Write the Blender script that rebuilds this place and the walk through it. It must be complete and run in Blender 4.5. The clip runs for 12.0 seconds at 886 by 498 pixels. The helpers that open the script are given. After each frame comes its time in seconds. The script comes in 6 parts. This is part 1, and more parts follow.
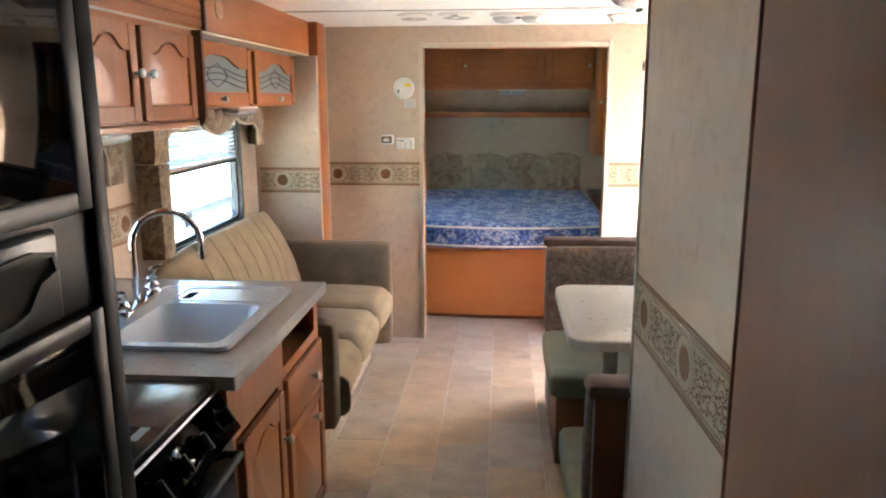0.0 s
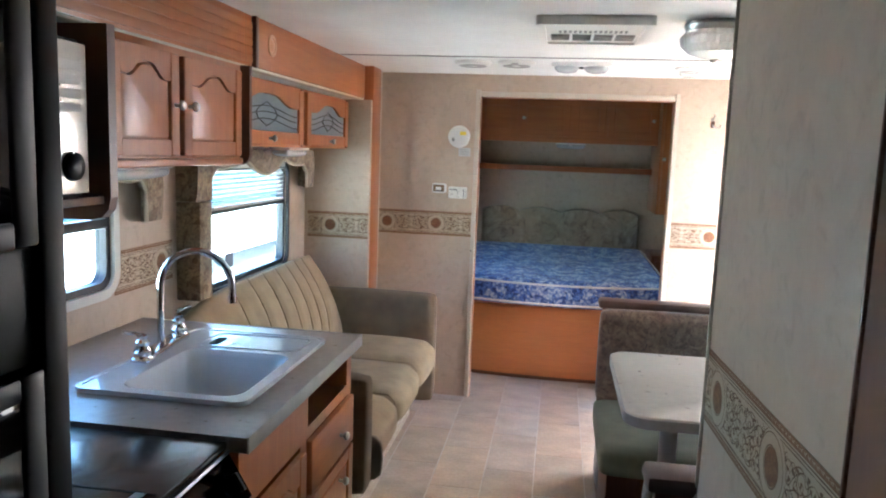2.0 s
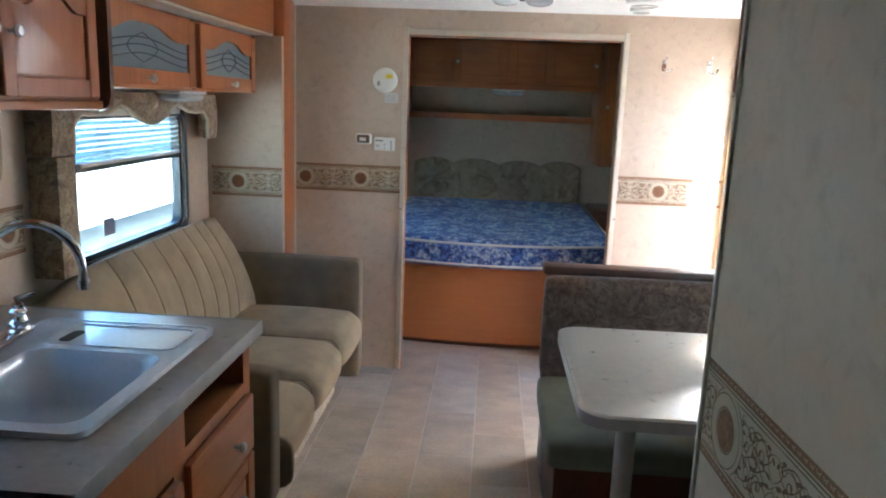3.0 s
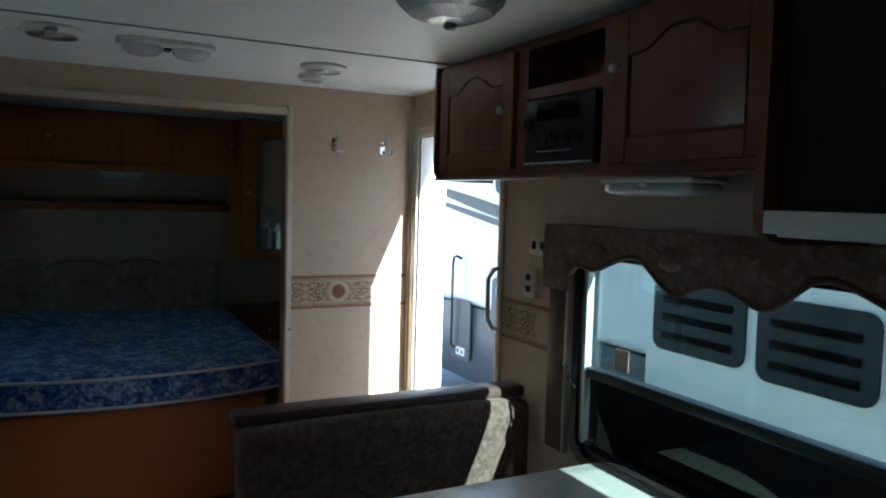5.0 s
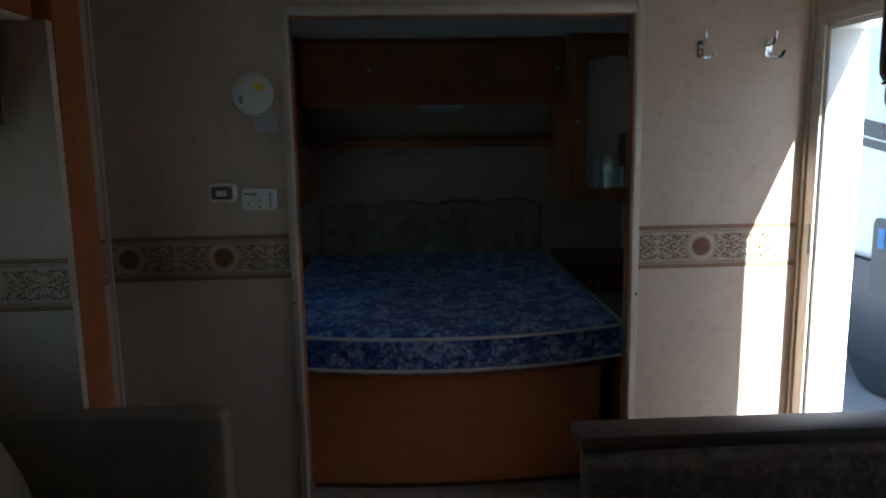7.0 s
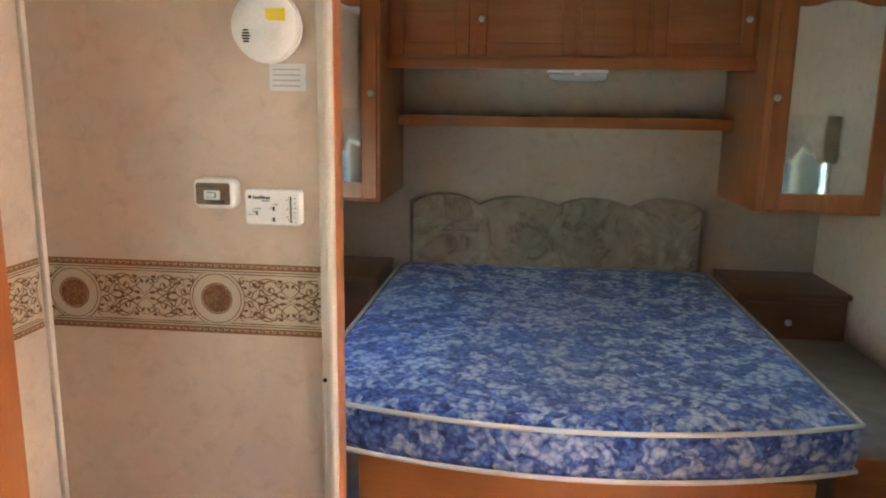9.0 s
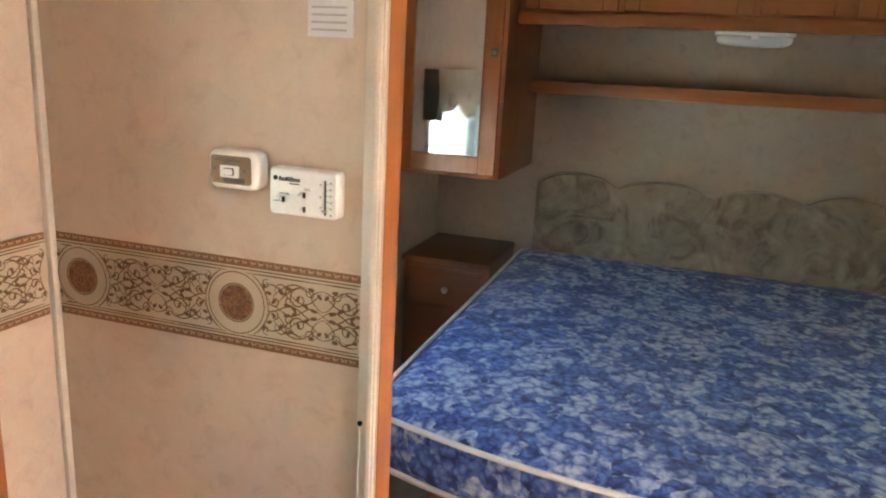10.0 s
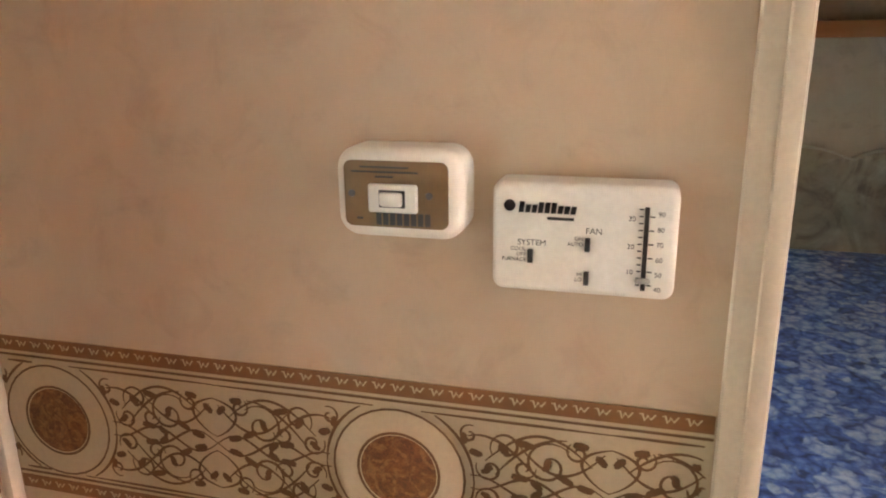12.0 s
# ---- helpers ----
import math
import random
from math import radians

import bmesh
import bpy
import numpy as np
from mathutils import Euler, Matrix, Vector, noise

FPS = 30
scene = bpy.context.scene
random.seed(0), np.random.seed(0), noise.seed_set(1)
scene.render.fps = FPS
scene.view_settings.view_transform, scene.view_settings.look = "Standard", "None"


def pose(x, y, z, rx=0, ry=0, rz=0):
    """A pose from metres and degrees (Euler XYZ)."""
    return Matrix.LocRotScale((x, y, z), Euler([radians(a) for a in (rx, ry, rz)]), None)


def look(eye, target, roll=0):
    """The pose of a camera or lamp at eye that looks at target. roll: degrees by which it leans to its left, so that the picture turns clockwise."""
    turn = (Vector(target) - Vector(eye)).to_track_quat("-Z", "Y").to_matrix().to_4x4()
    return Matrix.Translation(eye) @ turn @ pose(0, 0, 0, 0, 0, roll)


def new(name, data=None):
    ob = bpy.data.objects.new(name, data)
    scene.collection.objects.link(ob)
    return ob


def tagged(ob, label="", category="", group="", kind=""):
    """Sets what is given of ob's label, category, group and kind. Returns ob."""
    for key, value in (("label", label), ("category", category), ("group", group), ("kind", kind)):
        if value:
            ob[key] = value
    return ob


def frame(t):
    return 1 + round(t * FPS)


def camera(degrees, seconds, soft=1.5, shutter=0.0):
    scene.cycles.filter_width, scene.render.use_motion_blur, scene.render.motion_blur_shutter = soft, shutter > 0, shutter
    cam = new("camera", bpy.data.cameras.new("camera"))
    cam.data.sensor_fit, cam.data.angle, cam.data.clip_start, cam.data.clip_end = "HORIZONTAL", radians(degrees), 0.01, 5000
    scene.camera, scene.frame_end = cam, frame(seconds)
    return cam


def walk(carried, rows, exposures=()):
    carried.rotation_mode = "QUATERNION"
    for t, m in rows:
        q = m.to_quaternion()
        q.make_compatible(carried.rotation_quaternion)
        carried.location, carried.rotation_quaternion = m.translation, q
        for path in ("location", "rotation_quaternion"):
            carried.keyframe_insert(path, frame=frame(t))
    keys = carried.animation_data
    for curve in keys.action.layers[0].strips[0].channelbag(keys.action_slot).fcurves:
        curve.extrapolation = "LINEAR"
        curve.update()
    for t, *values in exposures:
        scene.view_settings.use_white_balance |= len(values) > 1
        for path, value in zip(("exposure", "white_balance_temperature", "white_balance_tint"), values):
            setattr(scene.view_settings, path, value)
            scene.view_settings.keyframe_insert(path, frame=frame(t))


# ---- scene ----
cam = camera(62.4, 12.0, 2.0)
PATH = [
    (0, (0.355, -0.209, 1.551), (0.199, 1.744, 1.147), -0.2),
    (0.5, (0.349, -0.269, 1.549), (-0.043, 1.654, 1.166), -0.2),
    (1, (0.348, -0.267, 1.536), (0.003, 1.675, 1.202), 0.7),
    (1.5, (0.359, -0.211, 1.536), (0.035, 1.747, 1.293), 1.4),
    (2, (0.353, -0.027, 1.53), (0.052, 1.932, 1.261), 2.1),
    (2.5, (0.332, 0.164, 1.511), (0.076, 2.115, 1.151), 2.5),
    (2.7, (0.336, 0.263, 1.512), (0.146, 2.212, 1.105), 2.4),
    (4.3, (0.291, 1.03, 1.481), (0.532, 3.006, 1.283), 2.7),
    (4.5, (0.248, 1.114, 1.493), (0.756, 3.042, 1.326), 1.7),
    (5, (0.151, 1.252, 1.505), (1.062, 3.027, 1.372), 1.6),
    (5.5, (0.164, 1.405, 1.487), (0.923, 3.246, 1.307), 0.1),
    (6, (0.25, 1.611, 1.485), (0.665, 3.556, 1.277), 1.2),
    (6.5, (0.246, 1.759, 1.468), (0.403, 3.733, 1.187), -0.6),
    (6.7, (0.228, 1.84, 1.481), (0.345, 3.812, 1.174), -1.0),
    (8.3, (0.277, 2.613, 1.501), (0.273, 4.583, 1.157), 1.4),
    (8.5, (0.312, 2.746, 1.48), (0.209, 4.712, 1.13), 1.0),
    (9, (0.233, 3.003, 1.472), (0.022, 4.955, 1.087), 0.8),
    (9.5, (0.245, 3.206, 1.459), (-0.096, 5.109, 0.949), 0.3),
    (10, (0.273, 3.426, 1.464), (-0.323, 5.273, 0.979), 3.0),
    (10.5, (0.183, 3.566, 1.432), (-0.547, 5.357, 0.922), 2.5),
    (11, (-0.044, 3.719, 1.433), (-0.688, 5.541, 0.918), -0.7),
    (11.5, (-0.191, 3.875, 1.401), (-0.692, 5.728, 0.838), -1.1),
    (12, (-0.211, 3.926, 1.392), (-0.73, 5.777, 0.84), -0.7),
]
EXPOSURES = [(0.0, 6.42, 6600, 15), (1.0, 6.22, 6050, 13), (2.7, 5.88, 5500, 9), (4.3, 3.2, 5150, 1), (5.0, 2.9, 5050, 0), (6.7, 2.5, 5100, 2), (8.3, 4.95, 5800, 11), (9.0, 6.25, 7100, 18), (10.0, 6.35, 7300, 18), (12.0, 6.08, 7900, 22)]
walk(cam, [(t, look(eye, target, roll)) for t, eye, target, roll in PATH], EXPOSURES)

# ---- world and sun ----
SUN_WAY = Vector((-0.375, 1.0, -0.86)).normalized()
world = bpy.data.worlds.new("sky")
scene.world = world
world.use_nodes = True
wn = world.node_tree.nodes
sky = wn.new("ShaderNodeTexSky")
sky.sky_type, sky.sun_disc = "NISHITA", False
sky.sun_elevation = math.asin(-SUN_WAY.z)
sky.sun_rotation = math.atan2(-SUN_WAY.x, -SUN_WAY.y)
wn["Background"].inputs["Strength"].default_value = 0.056
world.node_tree.links.new(sky.outputs[0], wn["Background"].inputs["Color"])
sun = new("sun", bpy.data.lights.new("sun", "SUN"))
sun.data.energy, sun.data.angle, sun.data.color = 5.0, radians(0.5), (1.0, 0.95, 0.88)
sun.matrix_world = look((0, 0, 0), SUN_WAY)

# ---- materials ----
def nodes_of(name):
    m = bpy.data.materials.new(name)
    m.use_nodes = True
    return m, m.node_tree.nodes, m.node_tree.links, m.node_tree.nodes["Principled BSDF"]


def coords(n, l, stretch=(1, 1, 1), local=False):
    """World position (or the object's own), stretched, as texture coordinates."""
    src = n.new("ShaderNodeTexCoord").outputs["Object"] if local else n.new("ShaderNodeNewGeometry").outputs["Position"]
    mp = n.new("ShaderNodeMapping")
    mp.inputs["Scale"].default_value = stretch
    l.new(src, mp.inputs["Vector"])
    return mp.outputs["Vector"]


def noise_tex(n, l, vec, scale, detail=4, rough=0.55, distort=0.0):
    t = n.new("ShaderNodeTexNoise")
    t.inputs["Scale"].default_value, t.inputs["Detail"].default_value = scale, detail
    t.inputs["Roughness"].default_value, t.inputs["Distortion"].default_value = rough, distort
    l.new(vec, t.inputs["Vector"])
    return t.outputs["Fac"]


def ramp(n, l, fac, stops):
    r = n.new("ShaderNodeValToRGB")
    els = r.color_ramp.elements
    while len(els) < len(stops):
        els.new(0.5)
    for e, (p, c) in zip(els, stops):
        e.position, e.color = p, (*c, 1)
    l.new(fac, r.inputs["Fac"])
    return r.outputs["Color"]


def mixed(n, l, a, b, fac, how="MIX"):
    m = n.new("ShaderNodeMix")
    m.data_type, m.blend_type = "RGBA", how
    for sock, v in ((m.inputs[6], a), (m.inputs[7], b), (m.inputs[0], fac)):
        if isinstance(v, (int, float)):
            sock.default_value = v
        elif isinstance(v, tuple):
            sock.default_value = (*v, 1)
        else:
            l.new(v, sock)
    return m.outputs[2]


def bumped(n, l, p, fac, strength, dist=0.002):
    b = n.new("ShaderNodeBump")
    b.inputs["Strength"].default_value, b.inputs["Distance"].default_value = strength, dist
    l.new(fac, b.inputs["Height"])
    l.new(b.outputs["Normal"], p.inputs["Normal"])


def plain(name, col, rough=0.5, metal=0.0, var=0.12, scale=14, bump=0.05, grain=220, coat=0.0, spec=0.5):
    """A plain surface with blotches and fine grain."""
    m, n, l, p = nodes_of(name)
    v = coords(n, l)
    big, fine = noise_tex(n, l, v, scale), noise_tex(n, l, v, grain, 2)
    lo, hi = tuple(c * (1 - var) for c in col), tuple(min(1, c * (1 + var)) for c in col)
    c = ramp(n, l, big, [(0.3, lo), (0.7, hi)])
    c = mixed(n, l, c, ramp(n, l, fine, [(0.35, (0.88, 0.88, 0.88)), (0.65, (1, 1, 1))]), 0.5, "MULTIPLY")
    l.new(c, p.inputs["Base Color"])
    r = n.new("ShaderNodeMapRange")
    r.inputs["To Min"].default_value, r.inputs["To Max"].default_value = max(0.03, rough - 0.07), min(1, rough + 0.07)
    l.new(big, r.inputs["Value"])
    l.new(r.outputs[0], p.inputs["Roughness"])
    p.inputs["Metallic"].default_value, p.inputs["Coat Weight"].default_value = metal, coat
    p.inputs["Specular IOR Level"].default_value = spec
    if bump:
        bumped(n, l, p, fine, bump)
    return m


def wood(name, dark, light, along="z", rough=0.38, coat=0.25):
    """Stained wood with its grain along one axis."""
    m, n, l, p = nodes_of(name)
    st = {"x": (1.2, 16, 16), "y": (16, 1.2, 16), "z": (16, 16, 1.2)}[along]
    v = coords(n, l, st)
    a = noise_tex(n, l, v, 2.2, 6, 0.6, 0.8)
    b = noise_tex(n, l, v, 12, 3, 0.6)
    big = noise_tex(n, l, coords(n, l), 2.5, 2)
    c = ramp(n, l, a, [(0.22, dark), (0.72, light)])
    c = mixed(n, l, c, ramp(n, l, b, [(0.36, (0.78, 0.72, 0.66)), (0.56, (1, 1, 1))]), 0.24, "MULTIPLY")
    c = mixed(n, l, c, ramp(n, l, big, [(0.3, (0.82, 0.8, 0.78)), (0.7, (1, 1, 1))]), 0.7, "MULTIPLY")
    l.new(c, p.inputs["Base Color"])
    p.inputs["Roughness"].default_value, p.inputs["Coat Weight"].default_value = rough, coat
    p.inputs["Coat Roughness"].default_value = 0.25
    bumped(n, l, p, b, 0.12, 0.001)
    return m


def cloth(name, cols, scale=26, weave=700, rough=0.95, sheen=0.2, crisp=0.04, vein=0.6):
    """A printed fabric: layers of curling leaf and petal shapes over a ground, with a weave. cols: ground, then each layer."""
    m, n, l, p = nodes_of(name)
    v = coords(n, l)
    c = ramp(n, l, noise_tex(n, l, v, scale * 0.3, 3), [(0.35, tuple(x * 0.8 for x in cols[0])), (0.65, cols[0])])
    for k, col in enumerate(cols[1:]):
        mp = n.new("ShaderNodeMapping")
        mp.inputs["Location"].default_value = (3.1 * k + 1, 7.7 * k, 2.3 * k)
        l.new(v, mp.inputs["Vector"])
        f = noise_tex(n, l, mp.outputs["Vector"], scale * (0.8 + 0.35 * k), 3, 0.55, 2.6 - 0.3 * k)
        edge = 0.53 + 0.02 * k
        mask = ramp(n, l, f, [(edge - crisp, (0, 0, 0)), (edge + crisp, (1, 1, 1))])
        c = mixed(n, l, c, col, mask)
    veins = noise_tex(n, l, v, scale * 3.2, 2, 0.5, 3.0)
    c = mixed(n, l, c, ramp(n, l, veins, [(0.42, (0.62, 0.62, 0.66)), (0.55, (1.1, 1.1, 1.1))]), vein, "MULTIPLY")
    w = noise_tex(n, l, v, weave, 2)
    c = mixed(n, l, c, ramp(n, l, w, [(0.3, (0.8, 0.8, 0.8)), (0.7, (1.05, 1.05, 1.05))]), 0.5, "MULTIPLY")
    l.new(c, p.inputs["Base Color"])
    p.inputs["Roughness"].default_value, p.inputs["Sheen Weight"].default_value = rough, sheen
    bumped(n, l, p, w, 0.25)
    return m


def floral(name):
    """Blue mattress ticking: clusters of pale petals among blue and navy ones."""
    m, n, l, p = nodes_of(name)
    v = coords(n, l)
    wob = n.new("ShaderNodeTexNoise")
    wob.inputs["Scale"].default_value, wob.inputs["Detail"].default_value = 30, 3
    l.new(v, wob.inputs["Vector"])
    bent = n.new("ShaderNodeVectorMath")
    bent.operation = "MULTIPLY_ADD"
    bent.inputs[1].default_value = (0.04, 0.04, 0.04)
    l.new(wob.outputs["Color"], bent.inputs[0])
    l.new(v, bent.inputs[2])

    def calc(how, a, b=0.0, c=0.0):
        q = n.new("ShaderNodeMath")
        q.operation = how
        for k, t in enumerate((a, b, c)):
            if isinstance(t, (int, float)):
                q.inputs[k].default_value = t
            else:
                l.new(t, q.inputs[k])
        return q.outputs[0]

    def petals(scale, stops, keen=1.0):
        t = n.new("ShaderNodeTexVoronoi")
        t.inputs["Scale"].default_value = scale
        l.new(bent.outputs[0], t.inputs["Vector"])
        return ramp(n, l, calc("MULTIPLY", t.outputs["Distance"], keen), stops)
    blue = petals(50, [(0.0, (0.2, 0.3, 0.58)), (0.35, (0.11, 0.2, 0.5)), (0.6, (0.05, 0.105, 0.33)), (0.85, (0.016, 0.03, 0.11))])
    deep = petals(62, [(0.0, (0.08, 0.155, 0.42)), (0.5, (0.035, 0.075, 0.25)), (0.85, (0.01, 0.02, 0.075))])
    pale = petals(42, [(0.0, (0.55, 0.57, 0.62)), (0.3, (0.45, 0.49, 0.58)), (0.52, (0.27, 0.34, 0.52)), (0.75, (0.08, 0.13, 0.33)), (0.95, (0.02, 0.035, 0.12))])
    c = mixed(n, l, blue, deep, ramp(n, l, noise_tex(n, l, v, 16, 2, 0.5, 0.8), [(0.48, (0, 0, 0)), (0.6, (1, 1, 1))]))
    c = mixed(n, l, c, pale, ramp(n, l, noise_tex(n, l, bent.outputs[0], 14, 2, 0.5, 0.6), [(0.48, (0, 0, 0)), (0.53, (1, 1, 1))]))
    c = mixed(n, l, c, ramp(n, l, noise_tex(n, l, v, 60, 4, 0.62, 1.5), [(0.36, (0.62, 0.66, 0.78)), (0.56, (1.06, 1.06, 1.04))]), 0.7, "MULTIPLY")
    c = mixed(n, l, c, ramp(n, l, noise_tex(n, l, v, 4.5, 3, 0.6, 0.4), [(0.36, (0.78, 0.8, 0.88)), (0.62, (1.06, 1.06, 1.04))]), 0.8, "MULTIPLY")
    w = noise_tex(n, l, v, 700, 2)
    c = mixed(n, l, c, ramp(n, l, w, [(0.3, (0.8, 0.8, 0.8)), (0.7, (1.05, 1.05, 1.05))]), 0.5, "MULTIPLY")
    l.new(c, p.inputs["Base Color"])
    p.inputs["Roughness"].default_value, p.inputs["Sheen Weight"].default_value = 0.85, 0.2
    bumped(n, l, p, noise_tex(n, l, v, 9, 4), 0.5, 0.02)
    return m


def glassy(name, col, rough, trans, ior=1.45):
    m, n, l, p = nodes_of(name)
    p.inputs["Base Color"].default_value = (*col, 1)
    p.inputs["Roughness"].default_value, p.inputs["Transmission Weight"].default_value, p.inputs["IOR"].default_value = rough, trans, ior
    return m


def sheet_glass(name, col, gloss=0.05):
    """A thin tinted pane that lets sunlight through in its own colour."""
    m, n, l, p = nodes_of(name)
    t, g, mx = n.new("ShaderNodeBsdfTransparent"), n.new("ShaderNodeBsdfGlossy"), n.new("ShaderNodeMixShader")
    t.inputs["Color"].default_value = (*col, 1)
    g.inputs["Roughness"].default_value = 0.02
    mx.inputs[0].default_value = gloss
    l.new(t.outputs[0], mx.inputs[1])
    l.new(g.outputs[0], mx.inputs[2])
    l.new(mx.outputs[0], n["Material Output"].inputs["Surface"])
    n.remove(p)
    return m


def tile_stone(name):
    """Stone-look vinyl, each piece its own tone, with clouds and streaks across it."""
    m, n, l, p = nodes_of(name)
    v = coords(n, l)
    rnd = n.new("ShaderNodeObjectInfo").outputs["Random"]
    c = ramp(n, l, rnd, [(0.0, (0.47, 0.385, 0.295)), (0.25, (0.45, 0.405, 0.355)), (0.5, (0.55, 0.44, 0.335)), (0.75, (0.5, 0.46, 0.415)), (1.0, (0.57, 0.48, 0.375))])
    shift = n.new("ShaderNodeVectorMath")
    shift.operation = "MULTIPLY_ADD"
    shift.inputs[1].default_value = (7.0, 3.0, 5.0)
    l.new(rnd, shift.inputs[0])
    l.new(coords(n, l, (1, 1.5, 1)), shift.inputs[2])
    own = shift.outputs[0]
    cloud = noise_tex(n, l, own, 7, 2, 0.45)
    low = mixed(n, l, c, (0.6, 0.575, 0.56), 1.0, "MULTIPLY")
    high = mixed(n, l, c, (1.22, 1.17, 1.1), 1.0, "MULTIPLY")
    c = mixed(n, l, low, high, cloud)
    hue = noise_tex(n, l, v, 3.0, 2, 0.5)
    c = mixed(n, l, c, ramp(n, l, hue, [(0.3, (1.04, 0.99, 0.92)), (0.7, (0.95, 1.0, 1.05))]), 0.9, "MULTIPLY")
    b = noise_tex(n, l, v, 60, 4)
    c = mixed(n, l, c, ramp(n, l, b, [(0.35, (0.84, 0.82, 0.8)), (0.6, (1.04, 1.04, 1.04))]), 0.6, "MULTIPLY")
    l.new(c, p.inputs["Base Color"])
    p.inputs["Roughness"].default_value = 0.3
    bumped(n, l, p, b, 0.15, 0.001)
    return m


def paper(name):
    """Sponged beige wall covering."""
    m, n, l, p = nodes_of(name)
    v = coords(n, l)
    a = noise_tex(n, l, v, 11, 5, 0.6, 1.5)
    b = noise_tex(n, l, v, 3.0, 3)
    smudge = noise_tex(n, l, v, 21, 5, 0.62, 0.6)
    c = ramp(n, l, a, [(0.3, (0.53, 0.405, 0.298)), (0.5, (0.55, 0.425, 0.315)), (0.7, (0.575, 0.45, 0.338))])
    c = mixed(n, l, c, ramp(n, l, b, [(0.3, (0.92, 0.91, 0.9)), (0.7, (1.03, 1.02, 1.0))]), 0.8, "MULTIPLY")
    c = mixed(n, l, c, ramp(n, l, smudge, [(0.3, (0.78, 0.77, 0.75)), (0.46, (1, 1, 1)), (0.72, (1.05, 1.05, 1.05))]), 0.6, "MULTIPLY")
    l.new(c, p.inputs["Base Color"])
    p.inputs["Roughness"].default_value = 0.55
    bumped(n, l, p, noise_tex(n, l, v, 160, 3), 0.06, 0.001)
    return m


WALLPAPER = paper("beige_wall_covering")
OAK = wood("oak_veneer", (0.37, 0.105, 0.028), (0.48, 0.16, 0.047))
OAK_Y = wood("oak_veneer_lengthwise", (0.37, 0.105, 0.028), (0.48, 0.16, 0.047), "y")
OAK_X = wood("oak_veneer_crosswise", (0.37, 0.105, 0.028), (0.48, 0.16, 0.047), "x")
OAK_PALE = wood("pale_carved_oak", (0.5, 0.22, 0.1), (0.6, 0.3, 0.15))
NIGHT_WOOD = wood("brown_nightstand_wood", (0.2, 0.075, 0.032), (0.27, 0.105, 0.045), "x", 0.4, 0.15)
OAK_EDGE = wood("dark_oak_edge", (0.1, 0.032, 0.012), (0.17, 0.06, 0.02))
PANEL_WOOD = wood("brown_panel_wood", (0.165, 0.058, 0.021), (0.2, 0.073, 0.028), "z", 0.5, 0.05)
BED_WOOD = wood("orange_base_board", (0.5, 0.165, 0.045), (0.56, 0.195, 0.056), "x", 0.45, 0.1)
DARK_WOOD = wood("dark_cherry_wood", (0.13, 0.042, 0.022), (0.21, 0.075, 0.036), "z", 0.35, 0.25)
DARK_WOOD_Y = wood("dark_cherry_wood_lengthwise", (0.13, 0.042, 0.022), (0.21, 0.075, 0.036), "y", 0.35, 0.25)
CREAM = plain("cream_trim_vinyl", (0.6, 0.515, 0.41), 0.4, var=0.06)
WHITE = plain("white_plastic", (0.78, 0.76, 0.71), 0.35, var=0.03, bump=0.02)
CEIL = plain("white_ceiling_board", (0.78, 0.77, 0.74), 0.55, var=0.04, scale=5, bump=0.12, grain=120)
SEAM_DARK = plain("dark_lead_came", (0.06, 0.062, 0.065), 0.5, 0.4)
SEAM = plain("grey_seam_strip", (0.3, 0.29, 0.28), 0.6)
BLACK = plain("black_gloss_plastic", (0.005, 0.005, 0.006), 0.3, var=0.2, bump=0.01, spec=0.22)
BLACK_GLASS = plain("black_mirror_glass", (0.003, 0.003, 0.004), -0.03, var=0.2, bump=0.0, spec=0.03)
FRIDGE_TRIM = plain("grey_satin_trim", (0.011, 0.012, 0.013), 0.42, var=0.12, bump=0.02, spec=0.3)
BLACK_SATIN = plain("black_satin_trim", (0.007, 0.007, 0.008), 0.45, var=0.15, spec=0.14)
ENAMEL = plain("black_enamel", (0.012, 0.012, 0.014), 0.24, var=0.25, scale=30, bump=0.12, grain=90, coat=0.2)
CHROME = plain("chrome", (0.75, 0.75, 0.76), 0.12, 1.0, 0.05, bump=0.0)
BRUSHED = plain("brushed_nickel", (0.55, 0.53, 0.5), 0.3, 1.0, 0.1)
DARK_CHROME = plain("dulled_chrome", (0.11, 0.11, 0.12), 0.3, 1.0, 0.1)
VINYL = plain("dark_brown_vinyl", (0.14, 0.08, 0.058), 0.5, var=0.15, scale=20, spec=0.3)
SINK = plain("white_sink_acrylic", (0.74, 0.75, 0.76), 0.18, var=0.03, bump=0.0, coat=0.5)
LAMINATE = plain("grey_brown_laminate", (0.34, 0.285, 0.24), 0.3, var=0.12, scale=40, grain=380)
TABLE_TOP = plain("beige_laminate", (0.52, 0.46, 0.38), 0.3, var=0.07, scale=30, grain=350)
GREY_METAL = plain("grey_painted_metal", (0.4, 0.38, 0.35), 0.4, 0.3)
HANDLE_GREY = plain("pale_grey_enamel", (0.6, 0.58, 0.55), 0.35, var=0.05)
FRAME_BLACK = plain("black_window_frame", (0.015, 0.015, 0.017), 0.4)
FRAME_WHITE = plain("ivory_window_ring", (0.7, 0.67, 0.6), 0.4, var=0.04)
SOFA = plain("olive_tan_suede", (0.32, 0.24, 0.145), 0.9, var=0.16, scale=9, bump=0.3, grain=500)
SOFA_SEAM = plain("brown_seam_piping", (0.24, 0.178, 0.108), 0.9)
